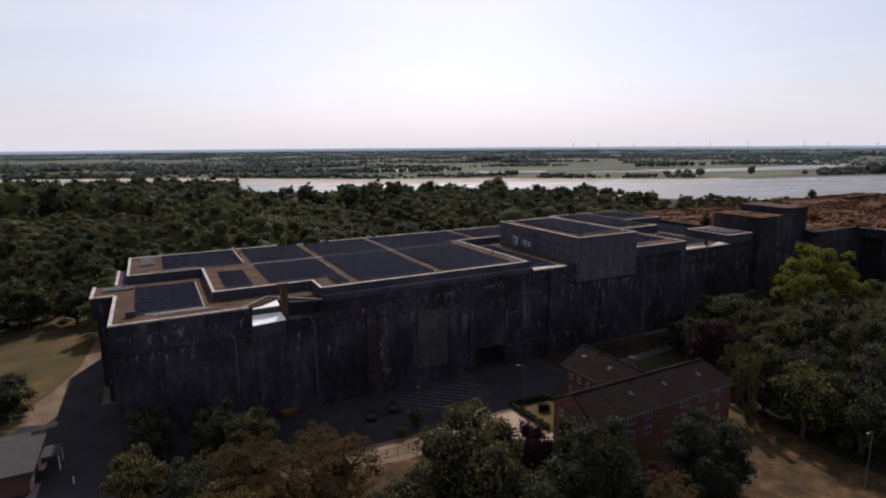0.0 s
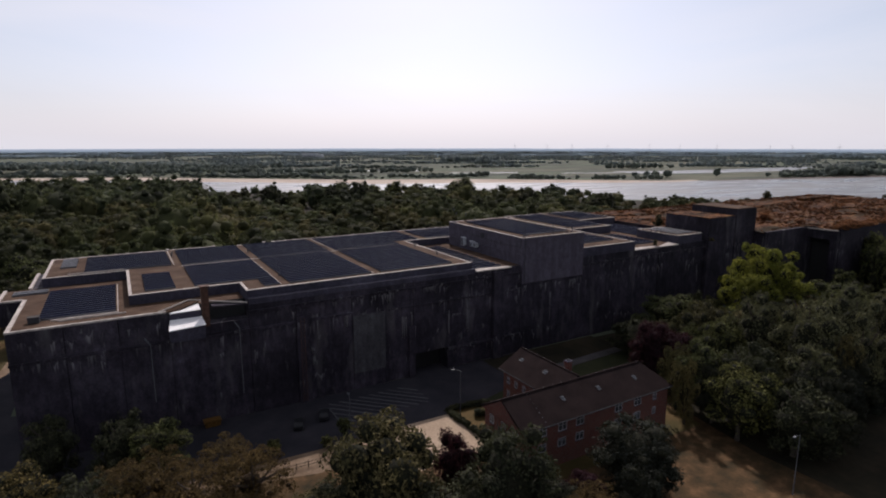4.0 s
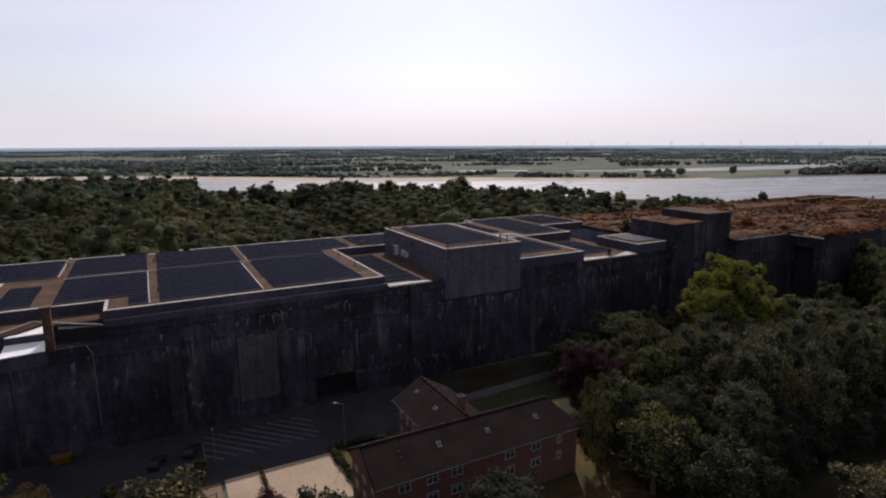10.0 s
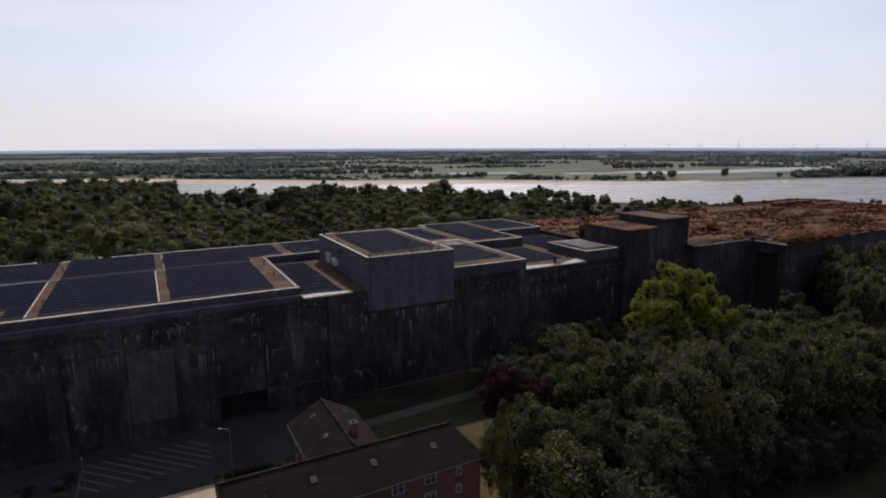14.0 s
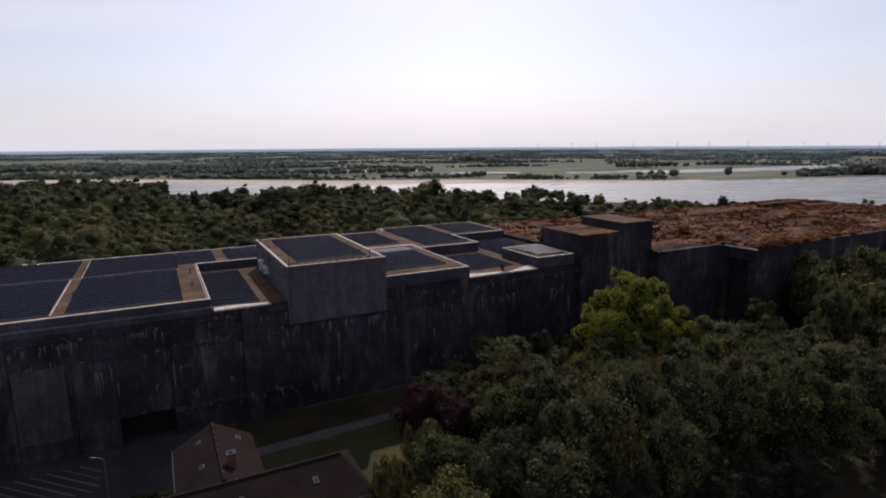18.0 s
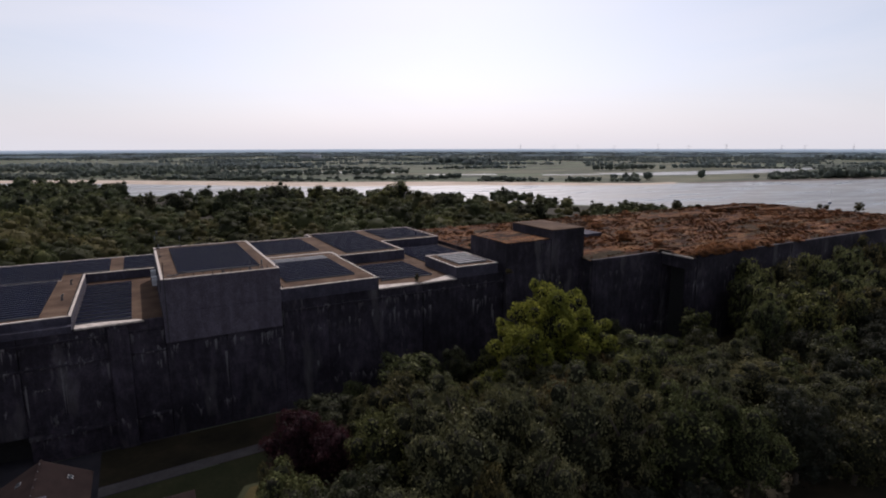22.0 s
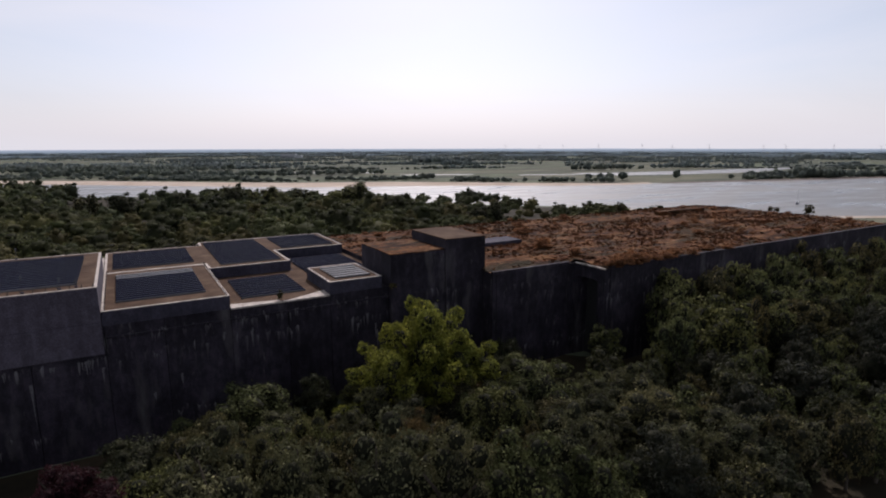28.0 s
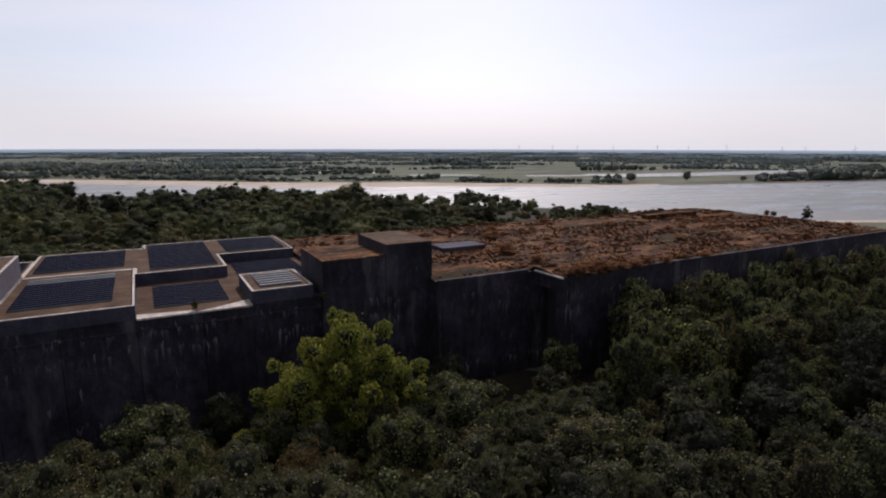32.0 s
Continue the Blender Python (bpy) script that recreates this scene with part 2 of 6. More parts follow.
def water():
    m = Mat("river_water", 0.12, 0, 0.75)
    m.color(m.ramp(m.noise(0.006, 4, (1, 2.5, 1), world=True), (0.35, (0.055, 0.06, 0.064)), (0.65, (0.095, 0.095, 0.09))))
    n = m.noise(0.35, 4, (1, 2.2, 1), world=True)
    big = m.noise(0.012, 3, (1, 2.5, 1), world=True)
    m.bump(n, 0.1, 0.3)
    r = m.ramp(big, (0.36, (0.26,)), (0.58, (0.56,)))
    m.link(r, m.b.inputs["Roughness"])
    return m.m


M_WATER = water()


def pv():
    m = Mat("solar_glass", 0.35, 0, 0.0)
    info = m.node("ShaderNodeObjectInfo")
    c = m.ramp(info.outputs["Random"], (0.0, (0.0034, 0.0048, 0.0135)), (1.0, (0.0068, 0.009, 0.0235)))
    m.color(c)
    return m.m


M_PV = pv()
M_PVGREY = plain("pale_panel", (0.055, 0.057, 0.066), 0.5, 0.2, var=0.15, scale=0.6)


def brick():
    m = Mat("red_brick", 0.9, 0, 0.2)
    b = m.node("ShaderNodeTexBrick", Scale=1.0, Mortar_Size=0.012, Brick_Width=0.25, Row_Height=0.083)
    b.inputs["Color1"].default_value = (0.13, 0.036, 0.025, 1)
    b.inputs["Color2"].default_value = (0.09, 0.026, 0.019, 1)
    b.inputs["Mortar"].default_value = (0.11, 0.085, 0.075, 1)
    g = m.node("ShaderNodeNewGeometry")
    sep = m.node("ShaderNodeSeparateXYZ")
    m.link(g.outputs["Position"], sep.inputs[0])
    add = m.node("ShaderNodeMath")
    m.link(sep.outputs[0], add.inputs[0])
    m.link(sep.outputs[1], add.inputs[1])
    com = m.node("ShaderNodeCombineXYZ")
    m.link(add.outputs[0], com.inputs[0])
    m.link(sep.outputs[2], com.inputs[1])
    m.link(com.outputs[0], b.inputs["Vector"])
    n = m.noise(0.5, 4, world=True)
    m.color(m.mix(0.5, b.outputs["Color"], m.ramp(n, (0.3, (0.65,)), (0.7, (1.15,))), "MULTIPLY"))
    return m.m


M_BRICK = brick()


def rooftile():
    m = Mat("brown_roof_tile", 0.95, 0, 0.02)
    n1 = m.noise(0.4, 5, world=True)
    n2 = m.noise(4.0, 4, world=True)
    c = m.ramp(n1, (0.3, (0.0136, 0.0098, 0.0098)), (0.7, (0.0229, 0.0161, 0.0153)))
    m.color(m.mix(0.5, c, m.ramp(n2, (0.3, (0.7,)), (0.7, (1.1,))), "MULTIPLY")).bump(n2, 0.3, 0.03)
    return m.m


M_TILE = rooftile()


def glass():
    m = Mat("window_glass", 0.12, 0, 0.35)
    m.color((0.03, 0.035, 0.04))
    return m.m


M_GLASS = glass()


def leaf(name, a, b, c, trans=0.35, glow=(0.13, 0.135, 0.055)):
    """Foliage: each leaf spray differs a little, each tree more; light shines through."""
    m = Mat(name, 0.75, 0, 0.06)
    geo = m.node("ShaderNodeNewGeometry")
    info = m.node("ShaderNodeObjectInfo")
    col = m.ramp(geo.outputs["Random Per Island"], (0.0, tuple(0.7 * v for v in a)), (0.5, b), (0.85, c), (1.0, (c[0] * 1.2, c[1] * 1.2, c[2] * 1.05)))
    tint = m.ramp(info.outputs["Random"], (0.0, (0.75, 0.8, 0.8)), (0.5, (1.0, 1.0, 1.0)), (1.0, (1.2, 1.08, 0.85)))
    col = m.mix(0.8, col, tint, "MULTIPLY")
    blot = m.noise(0.06, 4, world=True)
    col = m.mix(0.6, col, m.ramp(blot, (0.32, (0.7, 0.75, 0.8)), (0.68, (1.2, 1.12, 0.95))), "MULTIPLY")
    clump = m.noise(0.45, 4, world=True)
    col = m.mix(0.7, col, m.ramp(clump, (0.36, (0.7, 0.72, 0.72)), (0.62, (1.2, 1.15, 1.0))), "MULTIPLY")
    m.color(col)
    tr = m.node("ShaderNodeBsdfTranslucent")
    m.link(m.mix(0.5, col, glow), tr.inputs["Color"])
    mx = m.node("ShaderNodeMixShader")
    mx.inputs[0].default_value = trans
    m.link(m.b.outputs[0], mx.inputs[1])
    m.link(tr.outputs[0], mx.inputs[2])
    m.link(mx.outputs[0], m.t.nodes["Material Output"].inputs["Surface"])
    return m.m


L_DARK = leaf("dark_green_leaf", (0.0198, 0.0234, 0.0144), (0.0369, 0.0412, 0.0248), (0.0616, 0.0646, 0.0392), 0.1)
# Darkened copy of the green leaf; imitates trees standing in shade.
L_SHADEDARK = leaf("shade_darkened_leaf", (0.0127, 0.0148, 0.0126), (0.0222, 0.0245, 0.0202), (0.0359, 0.0377, 0.0316), 0.08)
L_MID = leaf("mid_green_leaf", (0.0380, 0.0437, 0.0189), (0.0665, 0.0757, 0.0310), (0.1069, 0.1149, 0.0521), 0.12)
# Brightened copy of the mid green, imitating sunlit trees seen through haze.
L_SUNNY = leaf("sun_and_haze_lifted_leaf", (0.0449, 0.0520, 0.0247), (0.0785, 0.0903, 0.0406), (0.1262, 0.1368, 0.0681), 0.3)
L_OLIVE = leaf("olive_leaf", (0.0454, 0.0396, 0.0203), (0.0773, 0.0688, 0.0343), (0.1195, 0.1018, 0.0523), 0.12)
L_GREY = leaf("grey_willow_leaf", (0.0604, 0.0615, 0.0341), (0.0880, 0.0883, 0.0507), (0.1206, 0.1199, 0.0709), 0.12, (0.1512, 0.1575, 0.0682))
L_BROWN = leaf("dry_brown_leaf", (0.0400, 0.0270, 0.0140), (0.0760, 0.0540, 0.0260), (0.1200, 0.0880, 0.0420), 0.3, (0.1500, 0.1050, 0.0420))
L_RUST = leaf("rust_brown_leaf", (0.08, 0.034, 0.018), (0.14, 0.064, 0.033), (0.2, 0.105, 0.056), 0.5, (0.3, 0.13, 0.05))
L_RED = leaf("copper_red_leaf", (0.0228, 0.0103, 0.0147), (0.0395, 0.0172, 0.0234), (0.0597, 0.0275, 0.0345), 0.2, (0.0900, 0.0229, 0.0269))
L_LIME = leaf("lime_green_leaf", (0.0544, 0.0649, 0.0162), (0.1033, 0.1181, 0.0250), (0.1783, 0.1930, 0.0427), 0.4, (0.1990, 0.2021, 0.0380))
L_FAR = leaf("riverside_leaf", (0.0429, 0.0479, 0.0273), (0.0660, 0.0727, 0.0399), (0.0923, 0.0975, 0.0547), 0.35, (0.1242, 0.1410, 0.0487))
L_FARDARK = leaf("alder_leaf", (0.0303, 0.0383, 0.0237), (0.0486, 0.0591, 0.0338), (0.0676, 0.0804, 0.0474), 0.35, (0.0953, 0.1172, 0.0498))
# Darker copy of the alder leaf; its shade sits in the colour.
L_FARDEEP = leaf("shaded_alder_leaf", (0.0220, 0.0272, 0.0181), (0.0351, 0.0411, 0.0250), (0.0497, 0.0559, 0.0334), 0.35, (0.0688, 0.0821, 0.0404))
L_FARWARM = leaf("turning_leaf", (0.0452, 0.0452, 0.0258), (0.0678, 0.0666, 0.0368), (0.0904, 0.0879, 0.0518), 0.35, (0.1197, 0.1175, 0.0460))
# Three pale bluish leaf colours with distance haze painted in.
L_RIM = leaf("haze_tinted_wood_leaf", (0.3532, 0.4374, 0.5381), (0.4076, 0.5021, 0.6195), (0.4484, 0.5501, 0.6521), 0.75, (0.4347, 0.5079, 0.5869))
L_HAZY = leaf("haze_tinted_far_leaf", (0.20, 0.235, 0.26), (0.24, 0.28, 0.30), (0.27, 0.31, 0.33), 0.7, (0.25, 0.29, 0.29))
L_PLAIN = leaf("haze_tinted_meadow_leaf", (0.1485, 0.1751, 0.1776), (0.1783, 0.2049, 0.2040), (0.2079, 0.2301, 0.2240), 0.7, (0.1930, 0.2228, 0.1854))


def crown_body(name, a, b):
    """The dense inside of a crown: clumps of leaves in relief, mostly coloured dark for inner shade."""
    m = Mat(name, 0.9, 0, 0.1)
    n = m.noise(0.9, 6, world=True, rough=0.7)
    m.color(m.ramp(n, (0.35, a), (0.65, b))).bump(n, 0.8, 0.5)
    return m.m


# Green, copper and dry cores are darkened to imitate shade inside the crown.
M_INNER = crown_body("shade_dark_green_core", (0.0080, 0.0085, 0.0055), (0.0260, 0.0260, 0.0150))
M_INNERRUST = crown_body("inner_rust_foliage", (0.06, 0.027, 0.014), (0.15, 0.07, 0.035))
M_INNERRED = crown_body("shade_dark_copper_core", (0.008, 0.0035, 0.0045), (0.022, 0.009, 0.011))
M_INNERDRY = crown_body("shade_dark_brown_core", (0.014, 0.010, 0.006), (0.036, 0.024, 0.013))
M_BARK = patchy("bark", (0.035, 0.028, 0.022), (0.06, 0.048, 0.038), (0.09, 0.075, 0.06), 0.8, 6)

# ---------------------------------------------------------------- mesh helpers
def mesh_from(bm, name):
    me = bpy.data.meshes.new(name)
    bm.to_mesh(me)
    bm.free()
    return me


def part(name, bm, material, parent=None, label=""):
    me = mesh_from(bm, name) if isinstance(bm, bmesh.types.BMesh) else bm
    if material and not me.materials:
        me.materials.append(material)
    ob = new(name, me)
    if parent is not None:
        ob.parent = parent
    if label:
        ob["label"] = label
    return ob


def box(bm, x0, x1, y0, y1, z0, z1):
    v = [bm.verts.new((x, y, z)) for z in (z0, z1) for y in (y0, y1) for x in (x0, x1)]
    for f in ((0, 2, 3, 1), (4, 5, 7, 6), (0, 1, 5, 4), (2, 6, 7, 3), (0, 4, 6, 2), (1, 3, 7, 5)):
        bm.faces.new([v[i] for i in f])
    return bm


def boxes(*args):
    bm = bmesh.new()
    for a in args:
        box(bm, *a)
    return bm


def prism(bm, poly, z0, z1, inset=0.0):
    """An upright prism over a ground polygon given anticlockwise; the top drawn in by inset."""
    n = len(poly)
    lo = [bm.verts.new((x, y, z0)) for x, y in poly]
    if inset:
        top = []
        for i in range(n):
            p, q, r = Vector(poly[i - 1]), Vector(poly[i]), Vector(poly[(i + 1) % n])
            d1, d2 = (q - p).normalized(), (r - q).normalized()
            n1, n2 = Vector((-d1.y, d1.x)), Vector((-d2.y, d2.x))
            k = (n1 + n2) / max(0.3, 1 + n1.dot(n2))
            top.append(q + k * inset)
    else:
        top = poly
    hi = [bm.verts.new((p[0], p[1], z1)) for p in top]
    for i in range(n):
        j = (i + 1) % n
        bm.faces.new((lo[i], lo[j], hi[j], hi[i]))
    bm.faces.new(hi)
    bm.faces.new(lo[::-1])
    return bm


def cyl(bm, x, y, z0, z1, r0, r1=None, seg=10):
    r1 = r0 if r1 is None else r1
    lo = [bm.verts.new((x + r0 * math.cos(a), y + r0 * math.sin(a), z0)) for a in (2 * math.pi * i / seg for i in range(seg))]
    hi = [bm.verts.new((x + r1 * math.cos(a), y + r1 * math.sin(a), z1)) for a in (2 * math.pi * i / seg for i in range(seg))]
    for i in range(seg):
        j = (i + 1) % seg
        bm.faces.new((lo[i], lo[j], hi[j], hi[i]))
    bm.faces.new(hi)
    bm.faces.new(lo[::-1])
    return bm


def tube(bm, p, q, r0, r1=None, seg=7):
    """A round bar from p to q."""
    r1 = r0 if r1 is None else r1
    p, q = Vector(p), Vector(q)
    turn = (q - p).to_track_quat("Z", "Y")
    rings = []
    for c, r in ((p, r0), (q, r1)):
        rings.append([bm.verts.new(c + turn @ Vector((r * math.cos(2 * math.pi * i / seg), r * math.sin(2 * math.pi * i / seg), 0))) for i in range(seg)])
    for i in range(seg):
        j = (i + 1) % seg
        bm.faces.new((rings[0][i], rings[0][j], rings[1][j], rings[1][i]))
    bm.faces.new(rings[1])
    bm.faces.new(rings[0][::-1])
    return bm


def empty(name, at=(0, 0, 0), turn=0.0, **tags):
    ob = new(name)
    ob.matrix_world = pose(*at, 0, 0, turn)
    return tagged(ob, **tags)


def sheet(name, poly, z, material, **tags):
    bm = bmesh.new()
    vs = [bm.verts.new((x, y, z)) for x, y in poly]
    f = bm.faces.new(vs)
    f.normal_update()
    if f.normal.z < 0:
        f.normal_flip()
    bmesh.ops.triangulate(bm, faces=[f])
    return tagged(part(name, bm, material), kind="structure", **tags)


# ---------------------------------------------------------------- ground, river, roads
def build_ground():
    bm = bmesh.new()
    n = 60
    xs = sorted([math.copysign(abs(u) ** 2.2, u) * 9000 for u in np.linspace(-1, 1, n)])
    grid = [[bm.verts.new((x + 100, y + 100, -0.05)) for x in xs] for y in xs]
    for j in range(n - 1):
        for i in range(n - 1):
            bm.faces.new((grid[j][i], grid[j][i + 1], grid[j + 1][i + 1], grid[j + 1][i]))
    tagged(part("ground", bm, M_GROUND), "flat river meadows and fields reaching the horizon", "ground", kind="structure")


build_ground()
sheet("water", [(-900, 1290), (-500, 1200), (-207, 1129), (-46, 1055), (31, 1012), (322, 778), (474, 715), (710, 536), (906, 489), (1300, 395), (2500, 250), (2500, -400), (1500, -100), (800, 84), (560, 208), (440, 372), (330, 480), (160, 640), (-100, 790), (-500, 900), (-900, 960)], 0.02, M_WATER, label="wide calm river glittering in the sun", category="river")
sheet("backwater", [(860, 700), (1000, 660), (1200, 640), (1420, 690), (1500, 720), (1420, 745), (1150, 742), (960, 770), (870, 800)], 0.02, M_WATER, label="narrow bright side channel between meadows", category="water")
for pool in ([(372, 1112), (550, 1008), (568, 1032), (388, 1150)], [(560, 905), (680, 850), (690, 870), (570, 925)], [(740, 790), (850, 745), (855, 765), (750, 810)]):
    sheet("pond", pool, 0.02, M_WATER, label="shallow pond in the far meadow", category="water")
sheet("beach", [(-520, 1215), (-207, 1085), (-46, 990), (31, 940), (322, 700), (474, 640), (640, 545), (710, 520), (760, 520), (775, 540), (716, 552), (480, 734), (330, 802), (40, 1032), (-200, 1146), (-510, 1230)], 0.03, M_SAND, label="pale sand beach along the far river bank", category="beach")
sheet("near_beach", [(470, 325), (560, 204), (680, 142), (800, 80), (800, 88), (680, 153), (563, 214), (476, 334)], 0.03, M_SAND, label="narrow sandy strip on the near river bank", category="beach")
sheet("mudflat", [(770, 512), (906, 478), (1100, 430), (1500, 350), (1500, 380), (1105, 462), (910, 505), (775, 526)], 0.03, M_MUD, label="brown tidal mud along the far bank", category="mud")
sheet("lawn", [(-300, 108), (-13, 108), (-13, 186), (-20, 250), (-300, 330)], 0.0, M_DRYGRASS, label="sun-dried lawn beside the bunker", category="lawn")
sheet("forest_floor", [(104, 20), (400, -40), (430, 96), (222, 92), (215, 99), (100, 103), (106, 78), (104, 72), (106, 62), (103, 45)], 0.0, M_FOREST, label="ground under the trees, darkened to imitate their shade", category="ground")
sheet("courtyard_asphalt", [(-30, 74), (68, 84), (100, 90), (100, 104), (76.5, 104), (76.5, 108), (67.5, 108), (67.5, 104), (-4, 104.2), (-4, 126), (-8.6, 126), (-8.6, 172), (-9, 172), (-11.1, 162), (-16.2, 145), (-17.9, 134), (-22.1, 122), (-30, 106)], 0.004, M_ASPHALT, label="dark asphalt yard in the shade of the bunker", category="yard")
sheet("soil", [(60, 20), (104, 20), (103, 45), (106, 62), (104, 72), (60, 58)], 0.002, M_SOIL, label="bare sun-baked soil with dry grass", category="ground")
sheet("yard_soil", [(-40, 20), (60, 20), (60, 70), (47.6, 70), (47.6, 77.5), (36.7, 77.7), (30, 79.5), (-40, 76)], 0.001, M_SOIL, label="dark soil and dry weeds under the yard trees", category="ground")
# Far edge painted along the bunker's shadow line, pale only on the sunlit side.
sheet("paving", [(47.6, 70), (66, 70), (65.4, 75), (64.8, 84.4), (47.6, 84.6)], 0.01, M_PAVING, label="pale concrete paving cut off at the bunker's shadow line", category="paving")
sheet("path", [(18, 79.5), (30, 79.5), (36.7, 77.7), (47, 77.5), (47, 84.2), (18, 85.4)], 0.01, M_PATH, label="sandy path along the yard", category="path")
sheet("gravel_path", [(86, 89.2), (121, 91.2), (121, 94.0), (86, 92.0)], 0.012, M_PATHGREY, label="grey path running along the bunker", category="path")
# Road edge follows the bunker's shadow line; sunlit asphalt is painted sand-pale.
sheet("sidewalk", [(-12.6, 171.5), (-14.5, 151.7), (-18.6, 137.6), (-21.6, 131.5), (-25, 124), (-17.6, 121.6), (-16.0, 125), (-15.8, 133.6), (-15.6, 144.8), (-10.6, 156), (-10.2, 162), (-9.5, 171.5)], 0.014, M_PATH, label="pale footpath beside the road, painted out to the bunker's shadow line", category="path")
sheet("field_track", [(-70, 191), (-33, 184.4), (-13, 180.8), (-13, 181.9), (-33, 185.9), (-70, 193)], 0.01, M_ASPHALT, label="narrow asphalt track across the lawn", category="road")

# ---------------------------------------------------------------- the bunker
def poly_slab(parent, name, poly, z0, z1, inset=0.0, kerb=0.45, label="", top=None):
    """A roof slab with gravel on top and a pale kerb round it."""
    ob = part(name, prism(bmesh.new(), poly, z0, z1, inset), M_SLABSIDE, parent, label)
    n = len(poly)
    def inner(k):
        out = []
        for i in range(n):
            p, q, r = Vector(poly[i - 1]), Vector(poly[i]), Vector(poly[(i + 1) % n])
            d1, d2 = (q - p).normalized(), (r - q).normalized()
            n1, n2 = Vector((-d1.y, d1.x)), Vector((-d2.y, d2.x))
            out.append(q + (n1 + n2) / max(0.3, 1 + n1.dot(n2)) * k)
        return out
    a, b = inner(inset), inner(inset + kerb)
    bm = bmesh.new()
    h = 0.14
    for i in range(n):
        j = (i + 1) % n
        ring = [[(p.x, p.y, z) for z in (z1 + 0.003, z1 + h)] for p in (a[i], a[j], b[j], b[i])]
        lo = [bm.verts.new(c[0]) for c in ring]
        hi = [bm.verts.new(c[1]) for c in ring]
        bm.faces.new(hi)
        bm.faces.new((lo[0], lo[1], hi[1], hi[0]))
        bm.faces.new((lo[2], lo[3], hi[3], hi[2]))
    part("kerb", bm, M_KERB, ob, "pale weathered concrete kerb")
    bm = bmesh.new()
    f = bm.faces.new([bm.verts.new((p.x, p.y, z1 + 0.06)) for p in b])
    bmesh.ops.triangulate(bm, faces=[f])
    part("gravel_bed", bm, top or M_GRAVEL, ob, "brown gravel with dry moss")
    return ob


ZL, ZU, ZR = 22.4, 24.25, 24.8
bunker = empty("bunker", label="huge blackened concrete submarine bunker with stepped roof slabs", category="bunker")


def main_body():
    """The main hall: wall bays with shallow joints, ledges and a gateway on the long front."""
    y0 = 104.0
    edges = [-4.2, 3.4, 11.2, 19.0, 32.5, 41.6, 53.2, 61.4, 67.6, 76.4, 89.2, 97.5, 107.6, 118, 127, 138, 148.5, 157, 170]
    for k, (a, b) in enumerate(zip(edges, edges[1:])):
        top, low = ZL, 0.0
        if a == 19.0:
            top = 19.2
        if a == 67.6:
            low = 5.2
        yk = y0 + (0.0, 0.12, 0.05, 0.16)[k % 4] * (a < 97 or a > 118)
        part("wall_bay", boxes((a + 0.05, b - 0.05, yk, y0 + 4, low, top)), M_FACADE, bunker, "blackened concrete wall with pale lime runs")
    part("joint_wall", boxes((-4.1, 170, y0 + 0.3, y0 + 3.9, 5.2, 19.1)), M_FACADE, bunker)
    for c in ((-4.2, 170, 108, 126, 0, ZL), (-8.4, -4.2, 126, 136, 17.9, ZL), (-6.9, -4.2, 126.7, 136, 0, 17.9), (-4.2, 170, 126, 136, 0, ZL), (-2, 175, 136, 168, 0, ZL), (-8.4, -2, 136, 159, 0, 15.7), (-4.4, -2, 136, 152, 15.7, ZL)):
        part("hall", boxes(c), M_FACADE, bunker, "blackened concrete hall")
    # ledges
    for c in ((-4.2, 19, 103.55, 104.2, 17.0, 17.45), (32.5, 97.4, 103.6, 104.2, 20.4, 20.8), (19, 53.2, 103.55, 104.2, 16.9, 17.3), (118.2, 170, 103.7, 104.2, 20.2, 20.5), (76.4, 97.4, 103.3, 104.2, 4.6, 5.2), (61.2, 97.4, 103.7, 104.2, 16.4, 16.65)):
        part("ledge", boxes(c), M_FACADE, bunker)
    part("buttress", boxes((88.9, 91.9, 103.1, 104, 0, 21.6)), M_FACADE, bunker)
    part("pilaster", boxes((41.4, 43.9, 103.3, 104, 0, 18.3)), M_FACADE, bunker)
    part("pilaster", boxes((66.2, 67.7, 103.4, 104, 0, 12.0)), M_FACADE, bunker)
    part("infill_panel", boxes((53.4, 60.6, 103.9, 104.2, 3.6, 16.3)), M_PATCH, bunker, "pale concrete infill of a former gate")
    part("gateway_back", boxes((67.6, 76.4, 107.9, 108.2, 0, 5.2)), M_VOID, bunker, "near-black panel standing in for shade inside the gateway")
    # lower roof sheets
    for c in ((-4.0, 18.8, 104.3, 113.4, ZL, ZL + 0.06), (-4.0, 14, 113.4, 126.2, ZL, ZL + 0.06), (-8.2, 14, 126.2, 135.8, ZL, ZL + 0.06), (18.8, 32.3, 107.5, 113.4, ZL, ZL + 0.06), (84.4, 97.3, 104.6, 140, ZL, ZL + 0.06), (138.2, 156.8, 104.6, 130, ZL, ZL + 0.06), (156.8, 175, 119.8, 145.2, ZL, ZL + 0.06)):
        part("lower_roof", boxes(c), M_GRAVEL, bunker, "brown gravel on the lower roof")
    for c in ((-4.2, -3.6, 104, 126, ZL + 0.004, ZL + 0.3), (-3.6, 18.6, 104, 104.5, ZL + 0.004, ZL + 0.3), (-8.4, -4.2, 126, 126.6, ZL + 0.004, ZL + 0.3), (-8.4, -7.8, 126.6, 136, ZL + 0.004, ZL + 0.3), (-4.4, -3.8, 136, 152, ZL + 0.004, ZL + 0.3)):
        part("roof_kerb", boxes(c), M_KERB, bunker, "pale weathered concrete kerb")


main_body()
